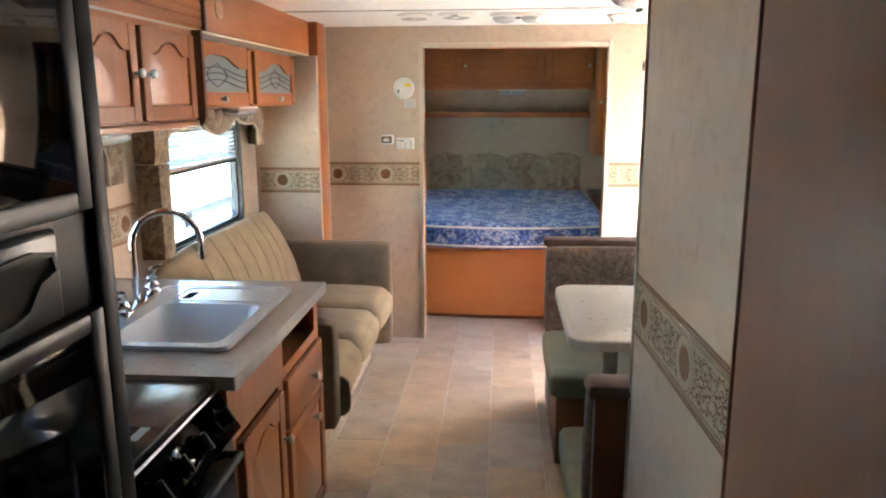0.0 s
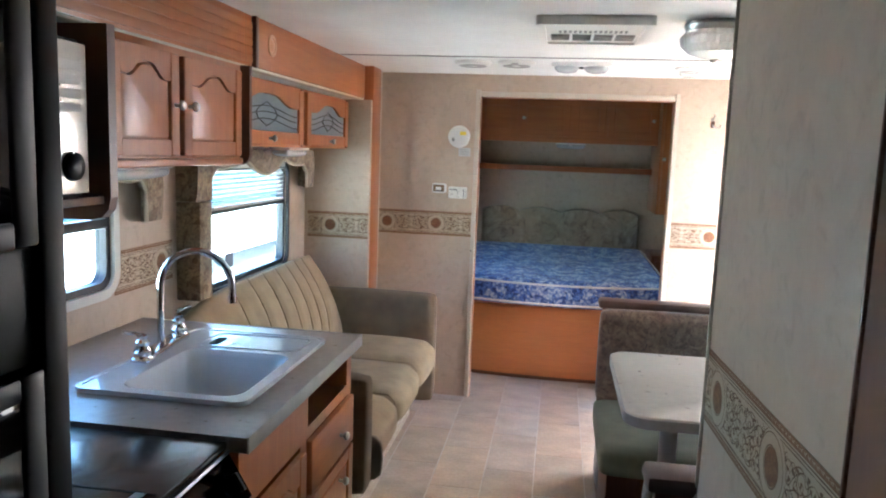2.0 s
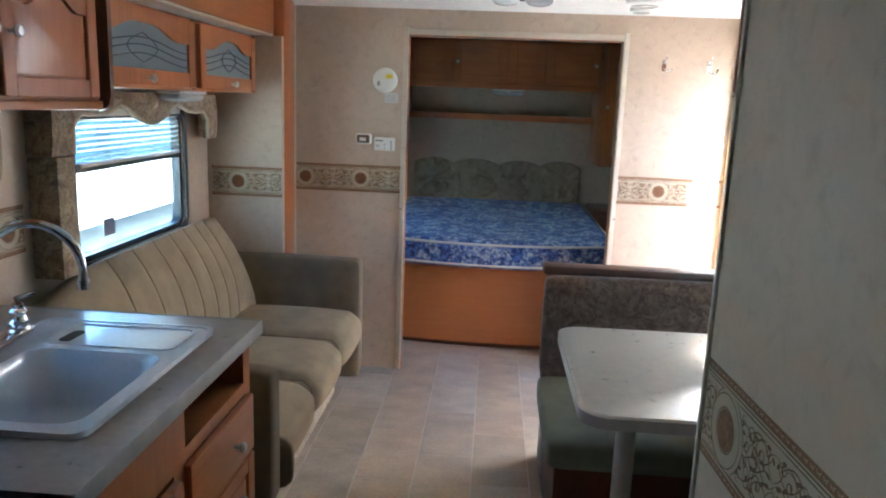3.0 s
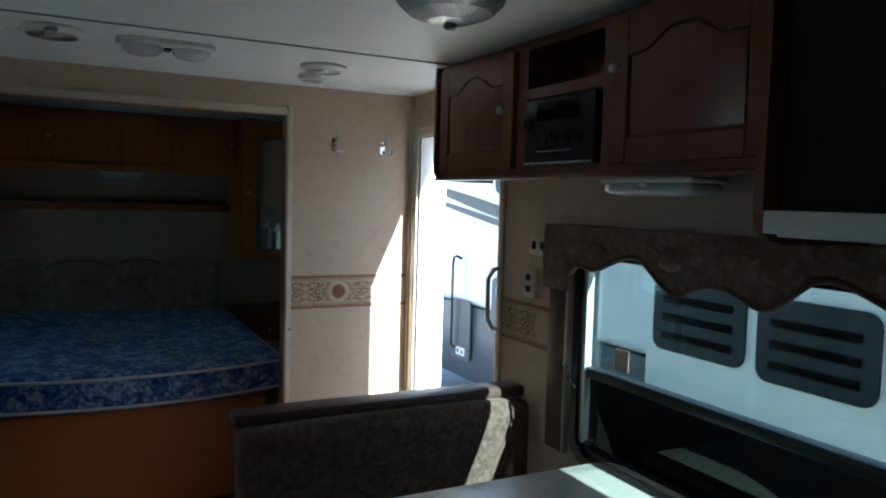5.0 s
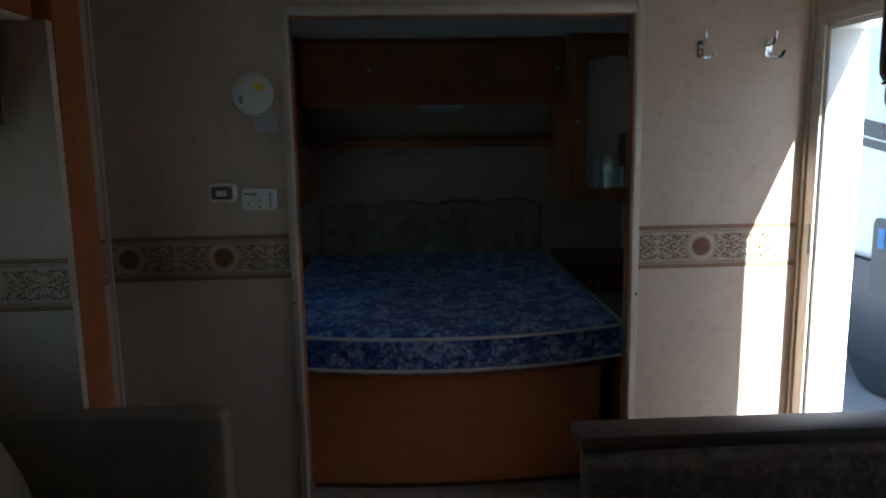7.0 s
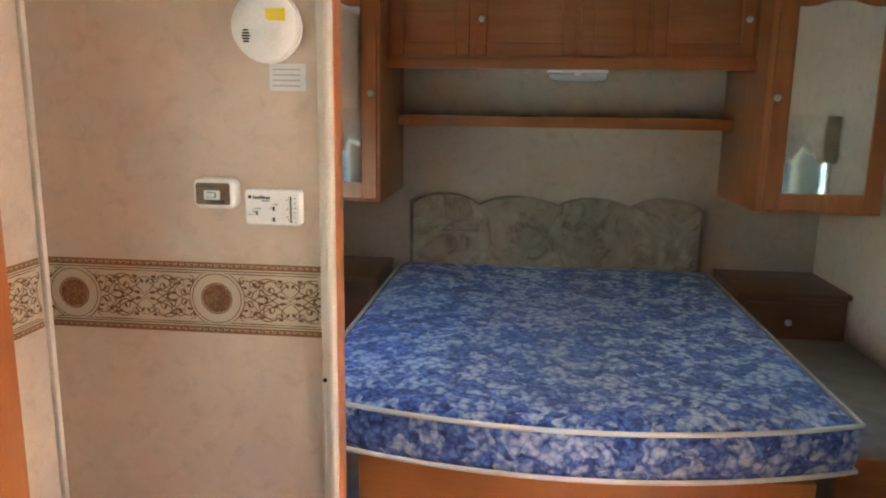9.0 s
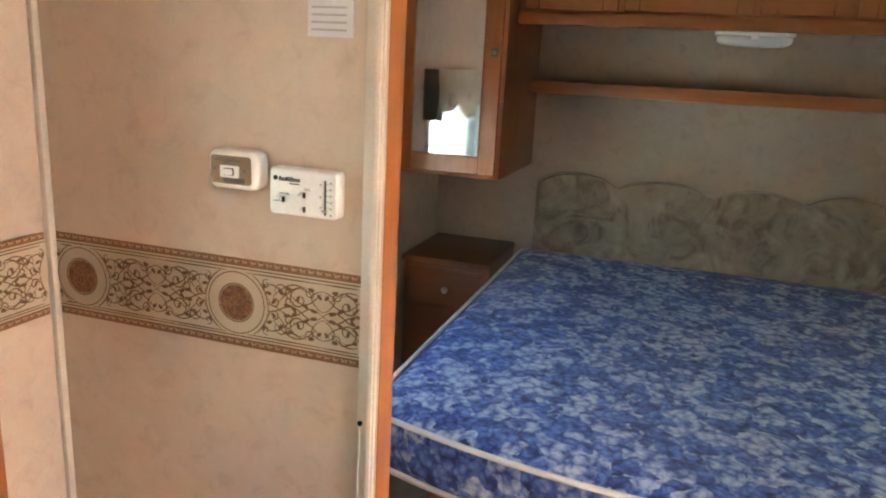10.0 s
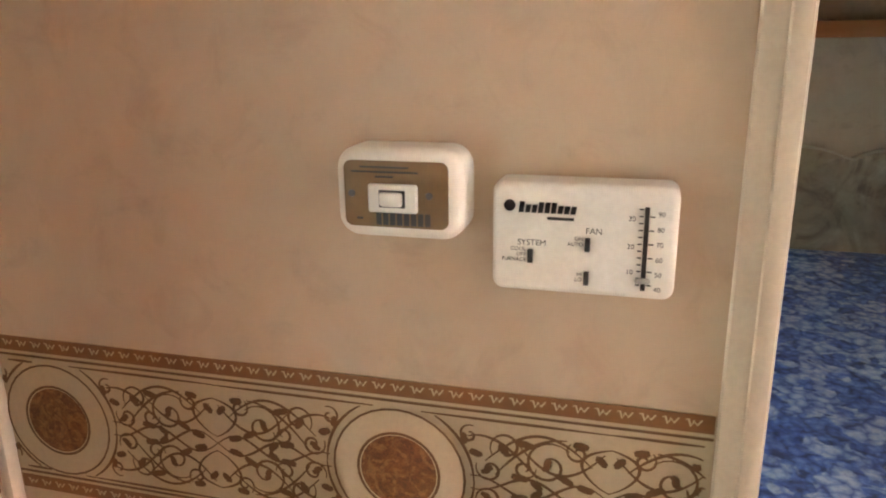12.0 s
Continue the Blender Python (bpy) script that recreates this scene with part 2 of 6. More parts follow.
SOFA_ARM = plain("brown_suede", (0.2, 0.145, 0.09), 0.92, var=0.15, scale=10, bump=0.3, grain=500)
SEAT_GREEN = plain("sage_green_fabric", (0.22, 0.225, 0.155), 0.92, var=0.1, scale=16, bump=0.3, grain=600)
LEAF_CLOTH = cloth("brown_leaf_print", [(0.17, 0.1, 0.067), (0.24, 0.145, 0.094), (0.1, 0.058, 0.04), (0.18, 0.115, 0.074), (0.27, 0.175, 0.115)], 13, crisp=0.1, vein=0.3)
VAL_CLOTH = cloth("tan_leaf_valance", [(0.3, 0.22, 0.14), (0.4, 0.31, 0.2), (0.2, 0.13, 0.08), (0.34, 0.26, 0.17)], 10, crisp=0.06)
SKIRT_CLOTH = cloth("cream_leaf_skirt", [(0.52, 0.43, 0.3), (0.6, 0.52, 0.39), (0.3, 0.2, 0.11), (0.5, 0.4, 0.27)], 16, crisp=0.05, vein=0.3)
VAL_TRIM = plain("cream_valance_piping", (0.5, 0.42, 0.31), 0.9)
BLUE_CLOTH = floral("blue_floral_ticking")
PIPING = plain("white_piping", (0.72, 0.68, 0.6), 0.85)
HEAD_CLOTH = cloth("muted_headboard_print", [(0.4, 0.3, 0.2), (0.49, 0.375, 0.26), (0.2, 0.13, 0.085), (0.4, 0.29, 0.19)], 5, crisp=0.13, vein=0.1)
BAND_BASE = plain("border_paper_tan", (0.53, 0.42, 0.29), 0.6, var=0.07)
BAND_BROWN = plain("border_paper_brown", (0.22, 0.095, 0.034), 0.6, var=0.12, scale=60)
BAND_LINE = plain("border_paper_scroll", (0.15, 0.07, 0.026), 0.6, var=0.25, scale=40)
BAND_OCHRE = cloth("border_paper_rosette", [(0.24, 0.095, 0.03), (0.165, 0.058, 0.02), (0.29, 0.135, 0.05)], 60, rough=0.6, sheen=0)
GROUT = plain("floor_joint", (0.56, 0.51, 0.45), 0.7)
TILE = tile_stone("stone_look_vinyl")
GLASS = glassy("window_glass", (0.42, 0.54, 0.57), 0.0, 1.0, 1.08)
GLASS_BED = glassy("blue_tinted_glass", (0.26, 0.43, 0.48), 0.0, 1.0, 1.08)
# tint deepened to cut the daylight from the right bedroom window
GLASS_SHADED = glassy("light_cutting_glass", (0.19, 0.32, 0.35), 0.0, 1.0, 1.08)
GLASS_DIM = sheet_glass("dark_tinted_glass", (0.5, 0.575, 0.57))
TINT = sheet_glass("smoked_screened_glass", (0.085, 0.092, 0.09), 0.04)
FROST = glassy("etched_cabinet_glass", (0.2, 0.24, 0.26), 0.4, 0.2)
LENS = glassy("clear_lamp_lens", (0.92, 0.93, 0.93), 0.2, 0.5)
MIRROR = plain("mirror", (0.85, 0.86, 0.86), 0.02, 1.0, 0.0, bump=0.0)
DARK = plain("dark_interior", (0.01, 0.009, 0.008), 0.8)
YELLOW = plain("yellow_sticker", (0.8, 0.62, 0.05), 0.5, var=0.05)
PALE = plain("pale_label", (0.6, 0.58, 0.56), 0.6, var=0.05)
PLATE_GOLD = plain("bronze_face_plate", (0.2, 0.125, 0.066), 0.55, 0.15, spec=0.25)
INK = plain("black_ink", (0.015, 0.015, 0.018), 0.5)
BODY_TAG = plain("blue_grey_sticker", (0.2, 0.24, 0.32), 0.5)
CARPET = plain("tan_carpet", (0.26, 0.22, 0.17), 0.95, var=0.15, bump=0.5, grain=400)

# ---- mesh helpers ----
def add_box(bm, x0, x1, y0, y1, z0, z1, bevel=0.0, seg=2, f=None):
    vs = [bm.verts.new((x, y, z)) for x in (x0, x1) for y in (y0, y1) for z in (z0, z1)]
    fs = [bm.faces.new([vs[i] for i in q]) for q in ((0, 1, 3, 2), (4, 6, 7, 5), (0, 4, 5, 1), (2, 3, 7, 6), (0, 2, 6, 4), (1, 5, 7, 3))]
    if bevel:
        es = list({e for fc in fs for e in fc.edges})
        r = bmesh.ops.bevel(bm, geom=es, offset=bevel, segments=seg, affect="EDGES", profile=0.5)
        vs = list({v for fc in r["faces"] for v in fc.verts} | {v for v in vs if v.is_valid})
    if f:
        for v in vs:
            v.co = f(*v.co)
    return vs


def prism(bm, pts, w0, w1, f, chamfer=0.0, inset=0.0):
    """An outline (u, v) pulled from depth w0 to w1 along f's third axis; chamfer slopes the front edge in."""
    cu, cv = sum(p[0] for p in pts) / len(pts), sum(p[1] for p in pts) / len(pts)
    hu = max(abs(p[0] - cu) for p in pts) or 1
    hv = max(abs(p[1] - cv) for p in pts) or 1
    rings = [[(u, v, w0) for u, v in pts], [(u, v, w1 - chamfer) for u, v in pts]]
    if chamfer:
        k = inset or chamfer
        rings.append([(cu + (u - cu) * (1 - k / hu), cv + (v - cv) * (1 - k / hv), w1) for u, v in pts])
    vr = [[bm.verts.new(f(*p)) for p in r] for r in rings]
    n = len(pts)
    for a, b in zip(vr, vr[1:]):
        for i in range(n):
            bm.faces.new((a[i], a[(i + 1) % n], b[(i + 1) % n], b[i]))
    bm.faces.new(vr[0][::-1])
    bm.faces.new(vr[-1])


def lathe(bm, profile, f, seg=20, cap=True):
    """Turn (radius, height) about f's third axis."""
    rings = []
    for r, h in profile:
        rings.append([bm.verts.new(f(r * math.cos(a), r * math.sin(a), h)) for a in (2 * math.pi * i / seg for i in range(seg))] if r > 1e-6 else [bm.verts.new(f(0, 0, h))])
    for a, b in zip(rings, rings[1:]):
        for i in range(seg):
            q = [a[i % len(a)], a[(i + 1) % len(a)], b[(i + 1) % len(b)], b[i % len(b)]]
            q = list(dict.fromkeys(q))
            if len(q) > 2:
                bm.faces.new(q)
    for r in (rings[0], rings[-1]):
        if cap and len(r) > 2:
            bm.faces.new(r)


def tube(bm, pts, r, seg=8, closed=False):
    pts = [Vector(p) for p in pts]
    rings, n = [], len(pts)
    side = None
    for i, p in enumerate(pts):
        a = pts[(i - 1) % n] if closed or i else p
        b = pts[(i + 1) % n] if closed or i < n - 1 else p
        d = (b - a).normalized()
        if side is None:
            side = d.orthogonal().normalized()
        side = (side - d * side.dot(d)).normalized()
        up = d.cross(side)
        rings.append([bm.verts.new(p + r * (math.cos(t) * side + math.sin(t) * up)) for t in (2 * math.pi * k / seg for k in range(seg))])
    pairs = list(zip(rings, rings[1:])) + ([(rings[-1], rings[0])] if closed else [])
    for a, b in pairs:
        for k in range(seg):
            bm.faces.new((a[k], a[(k + 1) % seg], b[(k + 1) % seg], b[k]))
    if not closed:
        bm.faces.new(rings[0][::-1]), bm.faces.new(rings[-1])


def soft_box(bm, x0, x1, y0, y1, z0, z1, r, puff=(0, 0, 0), n=12, f=None):
    """A padded block: rounded by r, bulging by puff along each axis."""
    h = [(x1 - x0) / 2, (y1 - y0) / 2, (z1 - z0) / 2]
    c = [(x1 + x0) / 2, (y1 + y0) / 2, (z1 + z0) / 2]
    seen = {}

    def vert(q):
        key = tuple(round(t, 5) for t in q)
        if key not in seen:
            p = [math.copysign(abs(t) ** 0.7, t) * hh for t, hh in zip(q, h)]
            inner = [max(-(hh - r), min(hh - r, t)) for t, hh in zip(p, h)]
            d = Vector([a - b for a, b in zip(p, inner)])
            if d.length > 1e-9:
                d = d.normalized() * r
            e = [a + b for a, b in zip(inner, d)]
            for k in range(3):
                i, j = (k + 1) % 3, (k + 2) % 3
                e[k] += puff[k] * q[k] * (1 - q[i] ** 2) * (1 - q[j] ** 2)
            co = tuple(a + b for a, b in zip(c, e))
            seen[key] = bm.verts.new(f(*co) if f else co)
        return seen[key]

    g = [-1 + 2 * i / n for i in range(n + 1)]
    for ax in range(3):
        for s in (-1, 1):
            for i in range(n):
                for j in range(n):
                    q = []
                    for a, b in ((i, j), (i + 1, j), (i + 1, j + 1), (i, j + 1)):
                        t = [0, 0, 0]
                        t[ax], t[(ax + 1) % 3], t[(ax + 2) % 3] = s, g[a], g[b]
                        q.append(vert(t))
                    bm.faces.new(q if s > 0 else q[::-1])


def face_x(x, sign=1):
    """Maps (along y, up, out) on a wall at x; out runs to +x or -x."""
    return lambda u, v, w: (x + sign * w, u, v)


def face_y(y, sign=-1):
    """Maps (along x, up, out) on a wall at y; out runs to -y or +y."""
    return lambda u, v, w: (u, y + sign * w, v)


def face_z(z, sign=-1):
    """Maps (x, y, out) on a ceiling (out runs down) or a floor."""
    return lambda u, v, w: (u, v, z + sign * w)


def at_point(f, u0, v0, w0=0.0):
    return lambda u, v, w: f(u + u0, v + v0, w + w0)


def origin(ob):
    o = Vector((0, 0, 0))
    while ob is not None:
        o += ob.location
        ob = ob.parent
    return o


def part(name, bm, material, parent=None, label="", smooth=False):
    """Links a mesh, given in world metres, under its thing or part."""
    bmesh.ops.recalc_face_normals(bm, faces=bm.faces)
    me = bpy.data.meshes.new(name)
    if parent is not None:
        bmesh.ops.translate(bm, verts=bm.verts, vec=-origin(parent))
    bm.to_mesh(me)
    bm.free()
    me.materials.append(material)
    if smooth:
        me.shade_smooth()
        if smooth != "all":
            me.set_sharp_from_angle(angle=radians(40))
    ob = new(name, me)
    if parent is not None:
        ob.parent = parent
    if label:
        tagged(ob, label)
    return ob


def thing(name, loc, label, category, group="", kind=""):
    ob = new(name)
    ob.location = loc
    ob.empty_display_size = 0.05
    return tagged(ob, label, category, group, kind)


def boxed(name, material, parent, dims, bevel=0.0, label="", seg=2, f=None):
    bm = bmesh.new()
    add_box(bm, *dims, bevel=bevel, seg=seg, f=f)
    return part(name, bm, material, parent, label, smooth=bevel > 0)


def slab(bm, u0, u1, v0, v1, holes, f, thick):
    """A wall sheet with rectangular openings that go through it; f maps (u, v, depth)."""
    us = sorted({u0, u1, *(h[0] for h in holes), *(h[1] for h in holes)})
    vs = sorted({v0, v1, *(h[2] for h in holes), *(h[3] for h in holes)})
    us, vs = [u for u in us if u0 <= u <= u1], [v for v in vs if v0 <= v <= v1]

    def solid(i, j):
        if not (0 <= i < len(us) - 1 and 0 <= j < len(vs) - 1):
            return False
        a, b = (us[i] + us[i + 1]) / 2, (vs[j] + vs[j + 1]) / 2
        return not any(h[0] < a < h[1] and h[2] < b < h[3] for h in holes)

    made = {}

    def vert(u, v, w):
        k = (u, v, w)
        if k not in made:
            made[k] = bm.verts.new(f(u, v, w))
        return made[k]

    for i in range(len(us) - 1):
        for j in range(len(vs) - 1):
            if not solid(i, j):
                continue
            a, b, c, d = us[i], us[i + 1], vs[j], vs[j + 1]
            for w in (0, thick):
                bm.faces.new([vert(a, c, w), vert(b, c, w), vert(b, d, w), vert(a, d, w)])
            for di, dj, p, q in ((-1, 0, (a, c), (a, d)), (1, 0, (b, c), (b, d)), (0, -1, (a, c), (b, c)), (0, 1, (a, d), (b, d))):
                if not solid(i + di, j + dj):
                    bm.faces.new([vert(*p, 0), vert(*q, 0), vert(*q, thick), vert(*p, thick)])


def wall(name, material, label, u0, u1, v0, v1, holes, f, thick):
    bm = bmesh.new()
    slab(bm, u0, u1, v0, v1, holes, f, thick)
    return tagged(part(name, bm, material), label, "wall", kind="structure")


def rounded(u0, u1, v0, v1, r, n=5):
    out = []
    for cu, cv, a in ((u1 - r, v0 + r, -90), (u1 - r, v1 - r, 0), (u0 + r, v1 - r, 90), (u0 + r, v0 + r, 180)):
        out += [(cu + r * math.cos(radians(a + 90 * i / n)), cv + r * math.sin(radians(a + 90 * i / n))) for i in range(n + 1)]
    return out


def ring(bm, f, outer, inner, w0, w1):
    n = len(outer)
    a, b, c, d = ([bm.verts.new(f(u, v, w)) for u, v in pts] for pts, w in ((outer, w1), (inner, w1), (inner, w0), (outer, w0)))
    for i in range(n):
        j = (i + 1) % n
        for p, q in ((a, b), (b, c), (c, d), (d, a)):
            bm.faces.new((p[i], p[j], q[j], q[i]))


def arch(u0, u1, v0, v1, rise, n=14):
    """An outline with a cathedral-arched top: shoulders at v1 - rise."""
    top = []
    for i in range(n + 1):
        t = i / n
        k = 0.5 - 0.5 * math.cos(math.pi * min(1, max(0, (min(t, 1 - t) - 0.12) / 0.3)))
        top.append((u1 + (u0 - u1) * t, v1 - rise + rise * k))
    return [(u0, v0), (u1, v0)] + top


def knob(parent, f, u, v, w, material=None, size=0.014):
    bm = bmesh.new()
    lathe(bm, [(0.45 * size, 0), (0.35 * size, size * 0.8), (size * 0.95, size * 1.3), (size, size * 1.7), (size * 0.7, size * 2.1), (0, size * 2.2)], at_point(f, u, v, w), 14)
    return part("knob", bm, material or BRUSHED, parent, "brushed metal knob", smooth=True)


def panel_door(parent, f, u0, u1, v0, v1, material, arched=0.03, knob_at=None, stile=0.05, glass=None, name="door", w=0.0):
    """A framed cabinet door with an arched raised panel or an etched pane; depth 20 mm, out along f's third axis."""
    ins = arch(u0 + stile, u1 - stile, v0 + stile, v1 - stile * 0.8, arched)
    top = ins[2:]
    bm = bmesh.new()
    if glass:
        ring(bm, f, rounded(u0, u1, v0, v1, 0.004), rounded(u0 + 0.02, u1 - 0.02, v0 + 0.02, v1 - 0.02, 0.004), w, w + 0.004)
    else:
        add_box(bm, u0 + 0.002, u1 - 0.002, v0 + 0.002, v1 - 0.002, w, w + 0.008, f=f)
    d = part(name, bm, material, parent)
    for a, b in ((u0, u0 + stile), (u1 - stile, u1)):
        bm = bmesh.new()
        add_box(bm, a, b, v0, v1, w + 0.004, w + 0.02, 0.003, 1, f)
        part("stile", bm, material, d, smooth=True)
    bm = bmesh.new()
    add_box(bm, u0 + stile, u1 - stile, v0, v0 + stile, w + 0.004, w + 0.0185, 0.002, 1, f)
    part("bottom_rail", bm, material, d, smooth=True)
    bm = bmesh.new()
    n = len(top)
    for (ua, va), (ub, vb) in zip(top, top[1:]):
        prism(bm, [(ua, va), (ub, vb), (ub, v1), (ua, v1)], w + 0.004, w + 0.0185, f)
    bmesh.ops.remove_doubles(bm, verts=bm.verts, dist=1e-5)
    part("top_rail", bm, material, d)
    bm = bmesh.new()
    if glass:
        prism(bm, ins, w + 0.006, w + 0.010, f)
        part("pane", bm, glass, d, "etched leaded glass pane")
        bm = bmesh.new()
        cu, hu, hv = (u0 + u1) / 2, (u1 - u0) / 2 - stile, v1 - v0 - 2 * stile
        base = v0 + stile
        for s in (0.25, 0.45, 0.62):
            pts = [f(cu + hu * (t * 2 - 1) * 0.98, base + hv * s + 0.12 * hv * math.cos(math.pi * (t * 2 - 1)), w + 0.011) for t in [i / 16 for i in range(17)]]
            tube(bm, pts, 0.0022, 6)
        for s in (-0.3, 0.3):
            tube(bm, [f(cu + hu * s * math.sin(math.pi * t), base + hv * (0.15 + 0.7 * t), w + 0.011) for t in [i / 10 for i in range(11)]], 0.0016, 5)
        part("leading", bm, SEAM_DARK, d, "dark leading lines")
    else:
        k = 0.007
        field = arch(u0 + stile + k, u1 - stile - k, v0 + stile + k, v1 - stile * 0.8 - k, arched * 0.9)
        prism(bm, field, w + 0.007, w + 0.0175, f, 0.004, 0.01)
        part("panel", bm, material, d, smooth=True)
    if knob_at:
        knob(d, f, knob_at[0], knob_at[1], w + 0.02)
    return d

# ---- the shell of the trailer ----
XL, XR, XS, YP, ZC = -0.745, 1.58, -1.08, 4.38, 1.98   # main walls, slide-out wall, partition, ceiling
YB, YN = 6.47, -1.7                                     # bedroom head wall, closing wall behind
DOOR = (-0.128, 0.985, 0.0, 1.85)
ENTRY = (3.568, 4.297, 0.0, 1.80)
WIN_D = (1.95, 3.07, 0.72, 1.36)
WIN_S = (2.81, 3.70, 0.90, 1.42)
WIN_K = (1.42, 2.15, 1.04, 1.37)
WIN_BL, WIN_BR = (4.74, 5.46, 0.85, 1.33), (4.72, 5.34, 0.85, 1.33)

def bath_x(y):
    """The bathroom wall runs slightly askew, closer to the aisle at the dinette end."""
    return 0.672 + 0.045 * (1.475 - y)


wall("wall_east", WALLPAPER, "beige sponged wall with entry door and windows", YN, YB, 0, ZC, [ENTRY, WIN_D, WIN_BR], lambda u, v, w: (XR + w, u, v), 0.05)
wall("wall_west", WALLPAPER, "beige side wall of the bedroom", 4.213, YB, 0, ZC, [WIN_BL], lambda u, v, w: (XL - w, u, v), 0.05)
# out of view; dark brown so less light bounces onto the bathroom wall
wall("wall_west_rear", PANEL_WOOD, "unseen side wall behind the refrigerator, brown to cut bounced light", YN, -0.2, 0, ZC, [], lambda u, v, w: (XL - w, u, v), 0.05)
wall("wall_slide", WALLPAPER, "beige slide-out wall with two windows", -0.2, 4.0, 0, 1.79, [WIN_S, WIN_K], lambda u, v, w: (XS - w, u, v), 0.05)
wall("wall_slide_end", WALLPAPER, "beige end wall of the slide-out", XS - 0.05, -0.70, 0, 1.79, [], lambda u, v, w: (u, 4.0 + w, v), 0.035)
wall("wall_slide_end_rear", WALLPAPER, "beige end wall beside the refrigerator", XS - 0.05, XL, 0, 1.79, [], lambda u, v, w: (u, -0.2 - w, v), 0.035)
wall("wall_partition", WALLPAPER, "beige partition wall with bedroom opening", XL, XR, 0, ZC, [DOOR], lambda u, v, w: (u, YP + w, v), 0.04)
wall("wall_bath", WALLPAPER, "beige bathroom wall with patterned border", 0.842, 1.475, 0, ZC, [], lambda u, v, w: (bath_x(u) + w, u, v), 0.035)
wall("wall_bath_end", WALLPAPER, "beige bathroom end wall behind the dinette", 0.709, XR, 0, ZC, [], lambda u, v, w: (u, 1.475 - w, v), 0.035)
wall("wall_head", WALLPAPER, "beige wall behind the bed", XL, XR, 0, ZC, [], lambda u, v, w: (u, YB + w, v), 0.05)
# out of view too, its brown assumed to hold down the bounce
wall("wall_rear", PANEL_WOOD, "unseen wall closing the trailer's rear, brown to cut bounced light", XL, XR, 0, ZC, [], lambda u, v, w: (u, YN - w, v), 0.05)
wall("ceiling", CEIL, "white textured ceiling boards", XL - 0.05, XR + 0.05, YN - 0.05, YB + 0.05, [], lambda u, v, w: (u, v, ZC + w), 0.05)
wall("ceiling_slide", CEIL, "white slide-out ceiling", XS - 0.05, XL - 0.035, -0.235, 4.035, [], lambda u, v, w: (u, v, 1.79 + w), 0.04)
floor = wall("floor", GROUT, "stone-look vinyl plank floor", XS - 0.05, XR + 0.05, YN - 0.05, YB + 0.05, [], lambda u, v, w: (u, v, -0.0012 - w), 0.05)
floor["category"] = "floor"

# seams of the ceiling boards
for y in (0.86, 2.205, 3.56):
    tagged(boxed("trim", SEAM, None, (XL, XR, y - 0.004, y + 0.004, ZC - 0.004, ZC), 0), "grey ceiling seam strip", "trim", "ceiling seams", "structure")

# slide-out fascia: ribbed length, joint block, smooth length
def fascia():
    t = thing("fascia", (XL, 1.0, 1.80), "oak fascia board above the slide-out with a ribbed length", "fascia", kind="structure")
    boxed("board", OAK_Y, t, (XL - 0.035, XL - 0.012, -0.2, 4.035, 1.80, ZC - 0.002), 0.003)
    bm = bmesh.new()
    z = 1.812
    while z < 1.955:
        add_box(bm, XL - 0.013, XL - 0.006, -0.2, 2.52, z, z + 0.026, 0.003, 2)
        z += 0.029
    part("ribs", bm, OAK_Y, t, "ribbed oak strip", True)
    boxed("joint_strip", OAK_EDGE, t, (XL - 0.013, XL + 0.006, 2.52, 2.545, 1.797, ZC - 0.002), 0.004)
    boxed("front_board", OAK_Y, t, (XL - 0.013, XL - 0.001, 2.545, 4.03, 1.80, ZC - 0.002), 0.003)
    bm = bmesh.new()
    f = at_point(face_x(XL - 0.001), 2.68, 1.895)
    lathe(bm, [(0.03, 0), (0.03, 0.004), (0.022, 0.006), (0.018, 0.003), (0.01, 0.008), (0, 0.009)], lambda u, v, w: f(u * 1.3, v * 1.35, w), 20)
    part("rosette", bm, OAK_PALE, t, "pale carved rosette", True)
    boxed("lower_edge", CREAM, t, (XL - 0.04, XL - 0.002, -0.2, 4.03, 1.788, 1.799), 0.003)
    boxed("end_post", OAK, t, (XL - 0.03, -0.697, 4.037, 4.212, 0.0, ZC - 0.002), 0.004, "upright oak end trim")
fascia()

# corner beads
for x, y, lab in ((XL + 0.006, YP - 0.006, "cream corner bead"), (XR - 0.008, YP - 0.008, "cream corner bead by the entry")):
    tagged(boxed("trim", CREAM, None, (x - 0.006, x + 0.006, y - 0.008, y + 0.006, 0, ZC), 0.003), lab, "trim", kind="structure")
tagged(boxed("trim", CREAM, None, (0.667, 0.692, 1.468, 1.479, 0, ZC), 0.003), "dark-edged corner bead of the bathroom wall", "trim", kind="structure")

